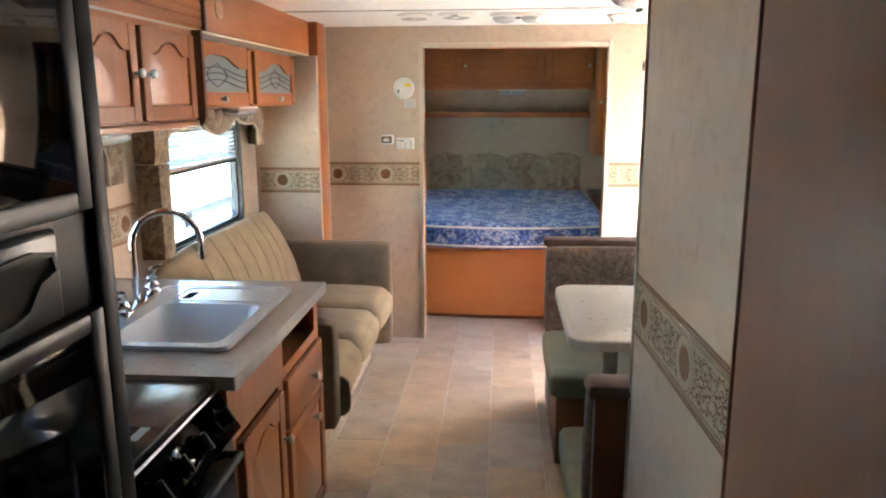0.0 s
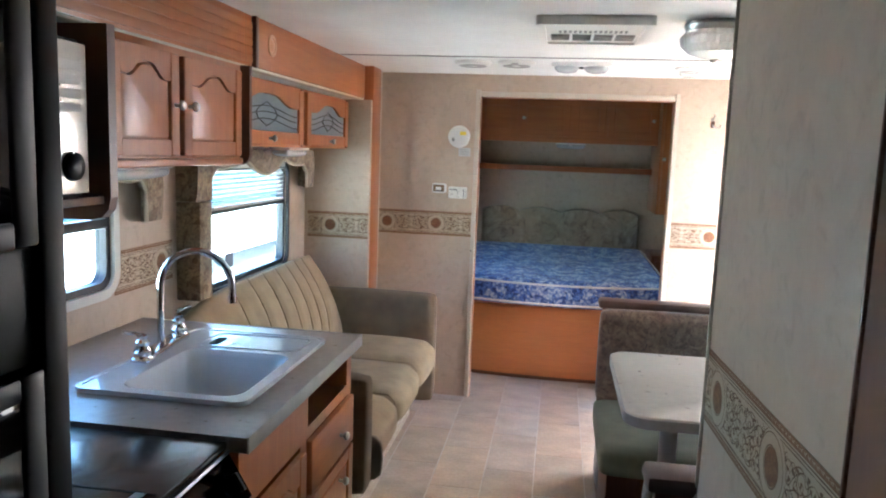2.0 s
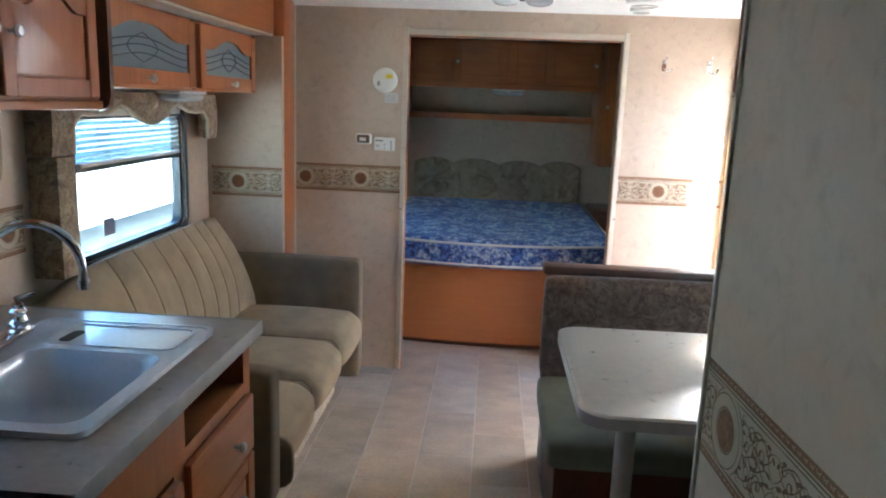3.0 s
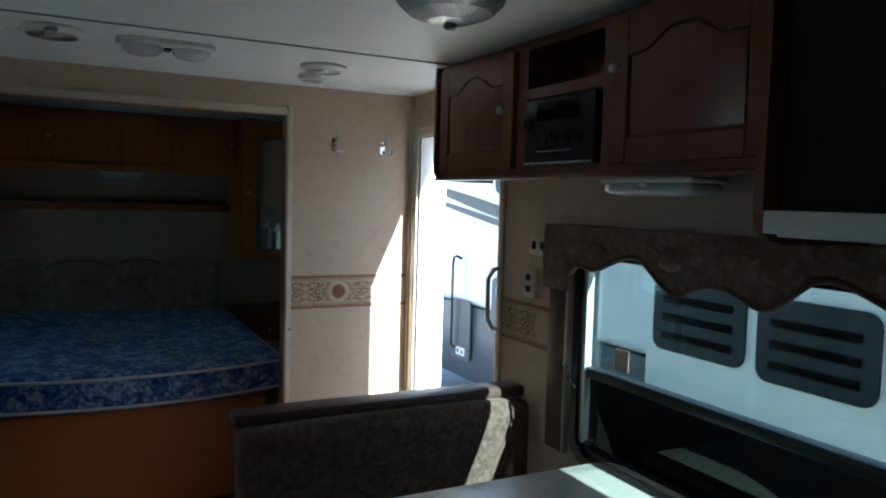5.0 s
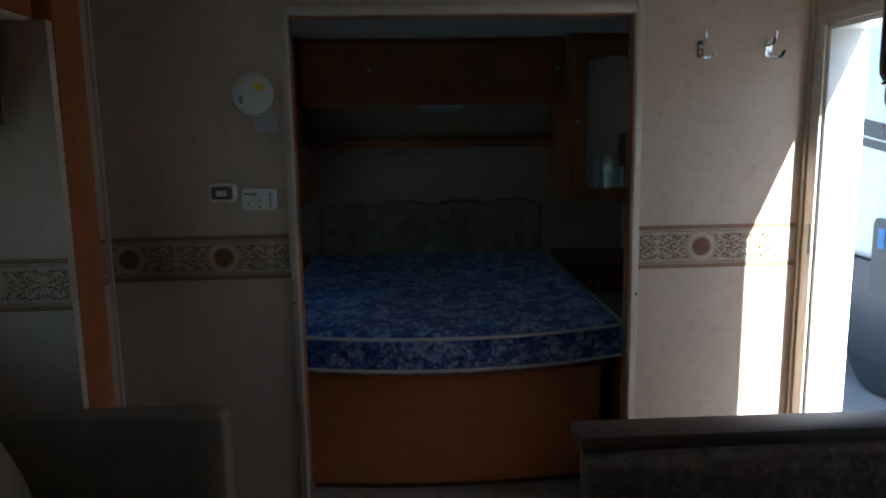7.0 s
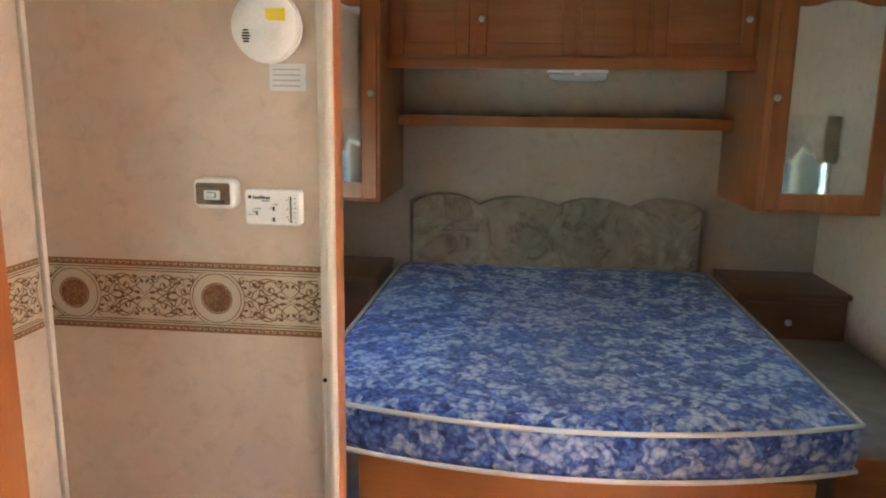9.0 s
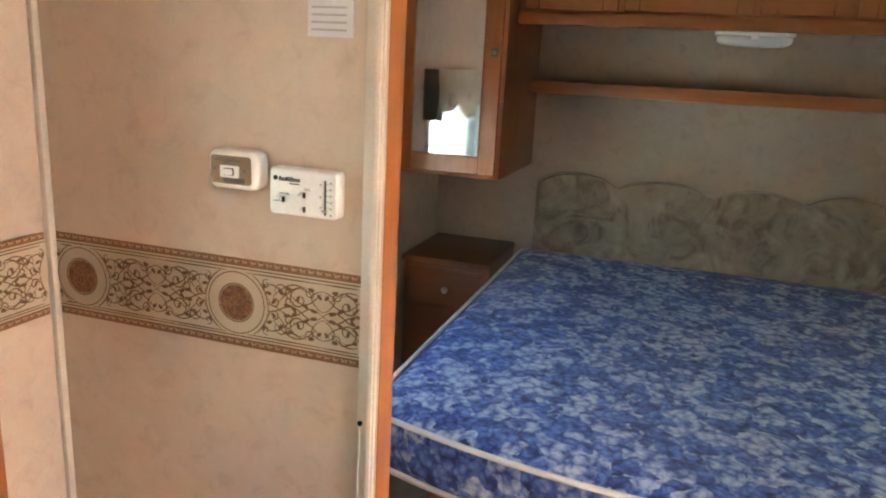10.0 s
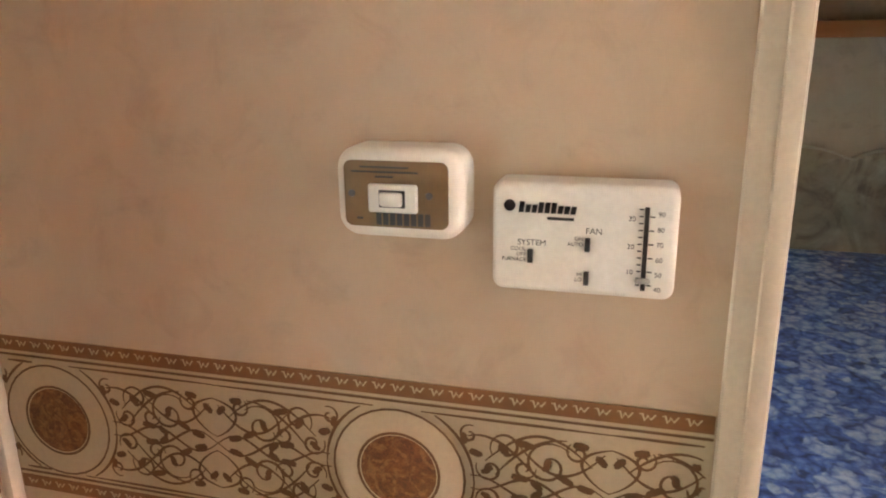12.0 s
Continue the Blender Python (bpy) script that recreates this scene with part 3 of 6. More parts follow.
# trim round the bedroom opening
def opening_trim():
    t = thing("door_frame", (0.44, YP, 0), "cream vinyl trim round the bedroom opening", "door frame", kind="structure")
    x0, x1, z1 = DOOR[0], DOOR[1], DOOR[3]
    for a, b in ((x0 - 0.028, x0), (x1, x1 + 0.028)):
        bm = bmesh.new()
        add_box(bm, a, b, YP - 0.012, YP, 0, z1 + 0.04, 0.003)
        add_box(bm, (a + b) / 2 - (0 if a < 0 else 0.012), (a + b) / 2 + (0.012 if a < 0 else 0), YP - 0.018, YP - 0.011, 0, z1 + 0.038, 0.003)
        part("casing", bm, CREAM, t, smooth=True)
    boxed("head_casing", CREAM, t, (x0, x1, YP - 0.014, YP, z1, z1 + 0.03), 0.003)
    for a, b in ((x0 - 0.012, x0 + 0.002), (x1 - 0.002, x1 + 0.012)):
        boxed("jamb", OAK, t, (a, b, YP + 0.004, YP + 0.06, 0, z1), 0.002, "oak jamb board")
    boxed("head_jamb", OAK_X, t, (x0 + 0.002, x1 - 0.002, YP + 0.004, YP + 0.06, z1 - 0.003, z1 + 0.01), 0.002)
    for u in (x0 - 0.022, x1 + 0.022):
        bm = bmesh.new()
        lathe(bm, [(0.0042, 0), (0.0042, 0.003), (0.002, 0.004), (0, 0.002)], at_point(face_y(YP - 0.012), u, 0.925), 12)
        part("screw_cap", bm, BLACK_SATIN, t, "small dark screw cap", True)
        bm = bmesh.new()
        tube(bm, [(u + 0.001 * math.sin(i), YP - 0.016, 0.92 - 0.018 * i) for i in range(12)], 0.0012, 5)
        part("cord", bm, CREAM, t, "thin pull cord")
opening_trim()

# patterned wallpaper border: strip, edge chains, rosettes and scrollwork
def ribbon(bm, f, pts, width, w=0.0016):
    n = len(pts)
    rows = []
    for i, (u, v) in enumerate(pts):
        a, b = pts[max(0, i - 1)], pts[min(n - 1, i + 1)]
        d = Vector((b[0] - a[0], b[1] - a[1]))
        d = d.normalized() if d.length > 1e-9 else Vector((1, 0))
        k = width * (0.35 + 0.65 * math.sin(math.pi * (i + 0.4) / n)) / 2
        rows.append((bm.verts.new(f(u - d.y * k, v + d.x * k, w)), bm.verts.new(f(u + d.y * k, v - d.x * k, w))))
    for a, b in zip(rows, rows[1:]):
        bm.faces.new((a[0], a[1], b[1], b[0]))


def spiral(u, v, r, a0, turns, hand, n=18):
    pts = []
    for i in range(n + 1):
        t = i / n
        a = a0 + hand * turns * 2 * math.pi * t
        q = r * (1 - 0.78 * t)
        pts.append((u + q * math.cos(a), v + q * math.sin(a)))
    return pts


BAND_Z, BAND_H, PITCH = 1.083, 0.147, 0.306

def border(f, u0, u1, first):
    """A border strip from u0 to u1 along the map f; first: where one rosette stands."""
    mid = (u0 + u1) / 2
    t = thing("border", f(mid, BAND_Z, 0), "tan wallpaper border with brown scrolls and rosettes", "wallpaper border", "wallpaper borders", "structure")
    z0, z1 = BAND_Z - BAND_H / 2, BAND_Z + BAND_H / 2
    bm = bmesh.new()
    add_box(bm, u0, u1, z0, z1, 0, 0.0008, f=f)
    part("strip", bm, BAND_BASE, t, "tan paper strip")
    for a, b in ((z0, z0 + 0.013), (z1 - 0.013, z1)):
        bm = bmesh.new()
        add_box(bm, u0, u1, a, b, 0.0009, 0.0013, f=f)
        part("edge_chain", bm, BAND_BROWN, t, "brown chain edge")
        bm = bmesh.new()
        u = u0 + 0.006
        while u < u1 - 0.012:
            ribbon(bm, f, [(u, a + 0.009), (u + 0.002, a + 0.0095), (u + 0.0035, a + 0.0045), (u + 0.0055, a + 0.0085), (u + 0.0075, a + 0.0055), (u + 0.0105, a + 0.0095)], 0.0019)
            u += 0.0145
        part("chain_links", bm, BAND_BASE, t, "pale chain links")
    bm = bmesh.new()
    for v in (z0 + 0.017, z1 - 0.017):
        add_box(bm, u0, u1, v - 0.001, v + 0.001, 0.0009, 0.0013, f=f)
    spots = []
    k = math.floor((u0 - first) / PITCH) - 1
    while first + k * PITCH < u1 + PITCH:
        spots.append(first + k * PITCH)
        k += 1
    hh = BAND_H / 2 - 0.025
    half = PITCH / 2

    layer = [0]

    def stroke(c, m, e, pts, width):
        run = []
        for x, y in pts + [(9, 9)]:
            u = c + m * x
            if u0 + 0.002 < u < u1 - 0.002:
                run.append((u, BAND_Z + e * y))
            else:
                if len(run) > 2:
                    layer[0] = (layer[0] + 1) % 16
                    ribbon(bm, f, run, width, 0.0013 + 0.00012 * layer[0])
                run = []
    T = [i / 16 for i in range(17)]
    end = [(half - 0.0575 * math.cos(a), 0.0575 * math.sin(a)) for a in [1.05 * i / 14 for i in range(15)]]
    heart = [(0.021 * math.sin(math.pi * t) ** 0.8 * (1.15 - 0.5 * t), 0.006 + 0.034 * t + 0.006 * math.sin(math.pi * t)) for t in T]
    wave = [(0.098 * t, 0.010 * math.sin(2.6 * math.pi * t) * (1 - 0.4 * t)) for t in T]
    vine = [(0.012 + 0.075 * t, 0.008 + 0.036 * math.sin(math.pi * (0.15 + 0.75 * t))) for t in T]
    fork = [(0.03 + 0.05 * t, 0.042 - 0.034 * t * t) for t in T]
    loop = spiral(0.042, 0.021, 0.019, 2.4, 1.25, -1, 22)
    curl = spiral(0.072, 0.031, 0.0125, -0.6, 1.2, 1, 20)
    vine2 = [(0.004 + 0.06 * t, 0.044 - 0.03 * math.sin(math.pi * (0.1 + 0.8 * t))) for t in T]
    vine3 = [(0.05 + 0.05 * t, 0.004 + 0.034 * math.sin(math.pi * (0.05 + 0.55 * t))) for t in T]
    bud = spiral(0.022, 0.034, 0.0085, 0.9, 1.1, -1, 16)
    sprig = spiral(0.059, 0.016, 0.0085, 3.0, 1.2, 1, 16)
    tip = spiral(0.099, 0.038, 0.008, 2.0, 1.1, -1, 16)
    tail = spiral(0.084, 0.012, 0.0105, 0.4, 1.15, -1, 18)
    leaves = [(0.006, 0.03, 1.2, 0.009), (0.05, 0.004, 1.1, 0.01), (0.094, 0.024, 0.5, 0.009), (0.02, 0.04, 0.2, 0.01), (0.03, 0.012, 0.7, 0.013), (0.043, 0.022, 2.2, 0.011), (0.058, 0.036, 0.3, 0.012), (0.074, 0.028, 1.2, 0.010), (0.086, 0.011, 2.6, 0.010), (0.062, 0.008, 0.2, 0.012), (0.103, 0.034, 1.9, 0.009), (0.016, 0.006, 0.4, 0.011)]
    for s in spots:
        c = s + half
        for m in (-1, 1):
            for e in (-1, 1):
                stroke(c, m, e, [(half * 0.88 * t, hh + 0.003) for t in T], 0.0024)
                stroke(c, m, e, end, 0.0026)
                for pts in (heart, wave, vine, vine2, vine3, fork, loop, curl, bud, sprig, tip, tail):
                    stroke(c, m, e, pts, 0.0024)
                for x, y, a, n_ in leaves:
                    stroke(c, m, e, [(x + n_ * (q - 0.5) * math.cos(a) - 0.0012 * math.sin(6 * q), y + n_ * (q - 0.5) * math.sin(a)) for q in (0, 0.25, 0.5, 0.75, 1)], 0.0058)
    part("scrollwork", bm, BAND_LINE, t, "brown scroll lines")
    for s in spots:
        if u0 + 0.045 < s < u1 - 0.045:
            g = at_point(f, s, BAND_Z)
            bm = bmesh.new()
            lathe(bm, [(0.0505, 0.0034), (0.0285, 0.0034)], g, 32, False)
            ring = part("rosette", bm, BAND_BASE, t, "pale round rosette")
            bm = bmesh.new()
            lathe(bm, [(0.052, 0.0038), (0.0502, 0.0038)], g, 32, False)
            lathe(bm, [(0.0328, 0.0038), (0.0306, 0.0038)], g, 32, False)
            part("rosette_ring", bm, BAND_LINE, ring)
            bm = bmesh.new()
            lathe(bm, [(0.0297, 0.0016), (0.0297, 0.0035), (0, 0.0035)], g, 28)
            part("rosette_core", bm, BAND_OCHRE, ring, "ochre rosette centre")
    return t


border(face_y(YP), XL + 0.0125, DOOR[0] - 0.029, -0.374)
border(face_y(YP), DOOR[1] + 0.029, XR - 0.02, 1.232)
border(face_x(XL), 4.214, YP - 0.016, 4.10)
border(face_y(4.0), XS + 0.02, -0.702, -0.925)
border(face_x(XS), 2.16, 2.53, 2.45)
border(lambda u, v, w: (bath_x(u) - w, u, v), 0.843, 1.466, 1.374)
border(face_x(XR, -1), 3.232, 3.536, 3.275)

# ---- windows and entry ----
def window(name, f, h, label, bar=None, glass=None, ring_mat=None, r=0.06, low_glass=None):
    """A trailer window in the opening h: clamp ring, black frame, panes and a cross bar."""
    u0, u1, v0, v1 = h
    t = thing(name, f((u0 + u1) / 2, v0, 0), label, "window", kind="structure")
    bm = bmesh.new()
    ring(bm, f, rounded(u0 - 0.03, u1 + 0.03, v0 - 0.03, v1 + 0.03, r + 0.03), rounded(u0, u1, v0, v1, r), 0.0, 0.012)
    part("clamp_ring", bm, ring_mat or FRAME_WHITE, t, "ivory clamp ring" if ring_mat is None else "", True)
    bm = bmesh.new()
    ring(bm, f, rounded(u0 - 0.004, u1 + 0.004, v0 - 0.004, v1 + 0.004, r), rounded(u0 + 0.022, u1 - 0.022, v0 + 0.022, v1 - 0.022, r * 0.7), -0.045, -0.005)
    fr = part("window_frame", bm, FRAME_BLACK, t, "black metal window frame", True)
    parts = [(v0 + 0.02, v1 - 0.02)] if bar is None else [(v0 + 0.02, bar - 0.012), (bar + 0.012, v1 - 0.02)]
    for i, (a, b) in enumerate(parts):
        bm = bmesh.new()
        add_box(bm, u0 + 0.02, u1 - 0.02, a, b, -0.03, -0.026, f=f)
        p = part("pane", bm, low_glass if low_glass and i == 0 else glass or GLASS, t)
        p.visible_shadow = glass is GLASS_DIM
    if bar is not None:
        bm = bmesh.new()
        add_box(bm, u0 + 0.015, u1 - 0.015, bar - 0.016, bar + 0.016, -0.04, 0.0, 0.004, f=f)
        part("cross_bar", bm, FRAME_BLACK, t, "black sliding rail", True)
    return t


fW, fE = face_x(XS), face_x(XR, -1)
w_s = window("window_1", fW, WIN_S, "black-framed sofa window with horizontal blind", 1.235, GLASS, FRAME_BLACK)
w_k = window("window_2", fW, WIN_K, "small kitchen window with ivory ring", 1.255)
w_d = window("window_3", fE, WIN_D, "tinted dinette window with black sliding rail", 0.985, GLASS_DIM, FRAME_BLACK, 0.06, TINT)
window("window_4", face_x(XL), WIN_BL, "bedroom side window with black frame", None, GLASS_BED)
window("window_5", face_x(XR, -1), WIN_BR, "bedroom side window with black frame", None, GLASS_SHADED)
# hardware of the dinette window
bm = bmesh.new()
tube(bm, [fE(3.075, 0.93, 0.01), fE(3.085, 0.955, 0.03), fE(3.10, 0.985, 0.035), fE(3.115, 1.0, 0.03)], 0.006, 8)
part("latch", bm, CHROME, w_d, "chrome latch", True)
bm = bmesh.new()
tube(bm, [fE(3.135, 0.80, 0.012), fE(3.135, 1.28, 0.012)], 0.004, 6)
part("blind_cord", bm, CREAM, w_d, "thin blind wand")
boxed("side_board", VINYL, w_d, (XR - 0.014, XR, 3.131, 3.228, 0.70, 1.23), 0.003, "dark brown upright side board")
boxed("frame_edge", WHITE, w_d, (XR - 0.004, XR + 0.022, 3.043, 3.058, 0.76, 1.32), 0.002, "bright upright frame edge")
boxed("side_channel", CREAM, w_d, (XR - 0.02, XR, 3.122, 3.13, 0.70, 1.23), 0.002, "thin cream edge strip")
boxed("sticker", plain("orange_tag", (0.42, 0.27, 0.21), 0.5), w_d, (XR + 0.022, XR + 0.024, 2.876, 2.934, 1.015, 1.08), 0, "small orange tag on the glass")
boxed("sticker", BODY_TAG, w_s, (XS - 0.024, XS - 0.022, 3.03, 3.11, 0.965, 1.03), 0, "small blue-grey sticker on the glass")
# blind slats of the sofa window, drawn half up
def blind():
    t = thing("window_blind", (XS + 0.02, 3.25, 1.42), "white slatted mini blind in the sofa window", "blind")
    y0, y1 = 2.86, 3.66
    for i in range(7):
        z = 1.40 - 0.021 * i
        bm = bmesh.new()
        vs = [(XS - 0.018, z - 0.006), (XS - 0.006, z), (XS + 0.006, z + 0.003)]
        for (xa, za), (xb, zb) in zip(vs, vs[1:]):
            bm.faces.new([bm.verts.new(p) for p in ((xa, y0, za), (xb, y0, zb), (xb, y1, zb), (xa, y1, za))])
        ob = part("slat", bm, WHITE, t)
        ob.modifiers.new("thick", "SOLIDIFY").thickness = 0.0012
    boxed("bottom_rail", WHITE, t, (XS - 0.014, XS + 0.008, y0, y1, 1.238, 1.252), 0.003)
    boxed("head_rail", WHITE, t, (XS - 0.016, XS + 0.014, y0, y1, 1.412, 1.44), 0.003)
blind()


def valance(f, u0, u1, z_top, z_leg, label, mat_cloth, lobes=4, out=0.09, leg_r=0.10, leg_l=0.10, drop=0.13, trim=None):
    """A padded window valance: scalloped board with legs, returns and piping."""
    t = thing("valance", f((u0 + u1) / 2, z_top, 0), label, "valance")
    n = 72
    low = []
    a, b = u0 + leg_l, u1 - leg_r
    for i in range(n + 1):
        s = i / n
        u = a + (b - a) * s
        e = min(s, 1 - s)
        side = max(0.0, 1 - e / 0.16)
        v = z_top - drop + 0.018 * math.cos(2 * math.pi * lobes * s) + (0.045 * (1 - side) if e < 0.28 else 0.045 * max(0, 1 - (e - 0.28) / 0.1))
        if side > 0:
            v = min(v, z_top - drop + 0.06 - 0.075 * side ** 2.5)
        low.append((u, v))
    bm = bmesh.new()
    edge = [(u0, z_leg), (a, z_leg)] + low + [(b, z_leg), (u1, z_leg)]
    rows = []
    for u, v in edge:
        rows.append([bm.verts.new(f(u, *q)) for q in ((z_top, out - 0.02), (z_top, out), (v + 0.6 * (z_top - v), out + 0.008), (v + 0.15 * (z_top - v), out + 0.004), (v, out - 0.002), (v, out - 0.02))])
    for p, q in zip(rows, rows[1:]):
        for k in range(5):
            bm.faces.new((p[k], q[k], q[k + 1], p[k + 1]))
    bm.faces.new(rows[0][::-1]), bm.faces.new(rows[-1])
    for q in (u0, u1 - 0.018):
        add_box(bm, q, q + 0.018, z_leg, z_top, 0.002, out - 0.02, f=f)
    add_box(bm, u0, u1, z_top - 0.018, z_top, 0.002, out - 0.02, f=f)
    part("board", bm, mat_cloth, t)
    bm = bmesh.new()
    tube(bm, [f(u, v, out) for u, v in [(u0 + leg_l, z_leg)] + low + [(u1 - leg_r, z_leg)]], 0.007, 6)
    part("piping", bm, trim or VAL_TRIM, t, "" if trim else "cream piping", "all")
    for k in range(lobes):
        s = (k + 0.5) / lobes
        bm = bmesh.new()
        c = at_point(f, a + (b - a) * s, z_top - drop + 0.068, out - 0.002)
        lathe(bm, [(0.07, 0), (0.055, 0.010), (0.03, 0.014), (0, 0.015)], lambda p, q, w, c=c: c(p * 0.8, q * 0.5, w), 18)
        part("padding", bm, mat_cloth, t, "padded swag", "all")
    return t


valance(face_x(XS), 2.56, 3.90, 1.50, 1.30, "tan leaf-print padded valance over the sofa window", VAL_CLOTH, 3, 0.085, 0.11, 0.12, 0.10)
valance(face_x(XS), 1.30, 2.36, 1.45, 1.25, "tan padded valance over the kitchen window", VAL_CLOTH, 3, 0.06, 0.10, 0.10, 0.08)
valance(face_x(XR, -1), 1.80, 3.164, 1.44, 1.24, "dark leaf-print padded valance over the dinette window", LEAF_CLOTH, 4, 0.085, 0.12, 0.1, 0.137, VINYL)
valance(face_x(XL), 4.66, 5.54, 1.45, 1.25, "cream scalloped valance on a bedroom window", VAL_TRIM, 3, 0.06, 0.05, 0.05, 0.19)
valance(face_x(XR, -1), 4.64, 5.42, 1.45, 1.25, "cream scalloped valance on a bedroom window", VAL_TRIM, 3, 0.06, 0.05, 0.05, 0.19)
tagged(boxed("side_panel", VAL_CLOTH, None, (XS, XS + 0.10, 2.56, 2.66, 0.915, 1.298), 0.006), "brown padded upright panel between sink and sofa", "panel")


def entry():
    t = thing("door_1", (XR, 3.95, 0), "open trailer entry doorway with oak trim and ivory frame", "door", kind="structure")
    y0, y1, _, z1 = ENTRY
    for a, b in ((y0 - 0.03, y0 + 0.003), (y1 - 0.003, y1 + 0.05)):
        boxed("casing", CREAM, t, (XR - 0.012, XR, a, b, 0, z1 + 0.03), 0.003, "cream casing")
    boxed("head_casing", CREAM, t, (XR - 0.011, XR, y0 + 0.003, y1 - 0.003, z1 - 0.003, z1 + 0.03), 0.003)
    for a, b in ((y0 - 0.002, y0 + 0.02), (y1 - 0.02, y1 + 0.002)):
        boxed("jamb", WHITE, t, (XR - 0.001, XR + 0.11, a, b, 0, z1), 0.003, "white aluminium jamb")
    boxed("head_jamb", WHITE, t, (XR - 0.001, XR + 0.11, y0 + 0.02, y1 - 0.02, z1 - 0.02, z1), 0.003)
    # door leaf swung right open, flat along the outer wall
    leaf = boxed("leaf", WHITE, t, (XR + 0.115, XR + 0.15, y1 + 0.01, y1 + 0.66, 0.02, z1 - 0.03), 0.01, "white door leaf folded back outside")
    for z in (0.35, 1.06, 1.62):
        boxed("hinge", GREY_METAL, t, (XR - 0.016, XR - 0.010, y1 + 0.01, y1 + 0.028, z, z + 0.1), 0.002, "worn brass hinge")
entry()
# ---- kitchen in the slide-out ----
def refrigerator():
    t = thing("refrigerator", (-0.5, 0.2, 0), "black refrigerator with mirror-gloss doors and recessed handles", "refrigerator")
    x1, y0, y1 = -0.065, -0.12, 0.537
    boxed("body", BLACK_SATIN, t, (-0.78, x1 - 0.035, y0 - 0.01, y1, 0.02, 1.79), 0.004)
    f = face_x(x1)
    for a, b, nm, lab in ((1.44, 1.775, "freezer_door", "black glossy freezer door"), (0.14, 1.335, "main_door", "black glossy lower door")):
        d = boxed(nm, BLACK_SATIN, t, (x1 - 0.034, x1 - 0.006, y0, y1 - 0.02, a, b), 0.006, lab)
        bm = bmesh.new()
        add_box(bm, y0 + 0.02, y1 - 0.055, a + 0.012, b - 0.012, -0.008, 0.0, 0.002, f=f)
        part("glass_panel", bm, BLACK_GLASS, d, "black mirror panel", True)
        boxed("edge_strip", FRIDGE_TRIM, d, (x1 - 0.008, x1 - 0.001, y1 - 0.05, y1 - 0.024, a, b), 0.003, "dark steel edge strip")
        boxed("sill", FRIDGE_TRIM, d, (x1 - 0.008, x1 + 0.003, y0 + 0.01, y1 - 0.055, a - 0.001 if a > 1 else b - 0.02, a + 0.022 if a > 1 else b + 0.001), 0.004, "satin rail")
    # strip between the doors: control plate with a slot and scooped handle
    boxed("control_strip", BLACK_SATIN, t, (x1 - 0.034, x1 - 0.012, y0, y1 - 0.02, 1.337, 1.438), 0.003)
    for a, b, hooked in ((-0.10, 0.225, False), (0.24, 0.445, True)):
        bm = bmesh.new()
        add_box(bm, a, b, 1.342, 1.432, -0.012, 0.0, 0.006, 3, f)
        plate_ = part("handle_plate", bm, BLACK, t, "black handle plate", True)
        c = at_point(f, (a + b) / 2, 1.387)
        hw, hv = (b - a) * 0.42, 0.034
        if hooked:
            shape = [(-1.0, -0.35), (-0.8, -0.12), (-0.62, 0.4), (-0.4, 0.62), (0.6, 0.75), (0.95, 0.6), (1.0, 0.2), (0.72, 0.0), (0.5, -0.6), (0.25, -0.78), (-0.4, -0.8), (-0.62, -0.5)]
            inner = [(u * hw, v * hv) for u, v in shape]
            outer = [(u * hw * 1.07 + 0.001, v * hv * 1.18) for u, v in shape]
        else:
            outer = rounded(-hw, hw, -hv, hv, 0.03)
            inner = rounded(-hw + 0.01, hw - 0.01, -hv + 0.008, hv - 0.008, 0.024)
        bm = bmesh.new()
        ring(bm, c, outer, inner, -0.002, 0.005)
        part("grip", bm, FRIDGE_TRIM, plate_, "moulded grip rim", True)
        bm = bmesh.new()
        prism(bm, inner, -0.006, 0.0012, c)
        part("scoop", bm, DARK if hooked else BLACK_SATIN, plate_, "dark finger scoop")
        if not hooked:
            for u in (-0.07, 0.06):
                bm = bmesh.new()
                add_box(bm, u - 0.026, u + 0.026, -0.007, 0.007, 0.001, 0.006, 0.003, 2, c)
                part("slot_bar", bm, DARK, plate_, "short raised bar", True)
    # the surround that closes it to the slide wall
    boxed("surround", BLACK_SATIN, t, (x1 - 0.03, x1 - 0.004, y1 - 0.018, y1 + 0.012, 0.0, 1.788), 0.004, "dark steel side trim")
refrigerator()

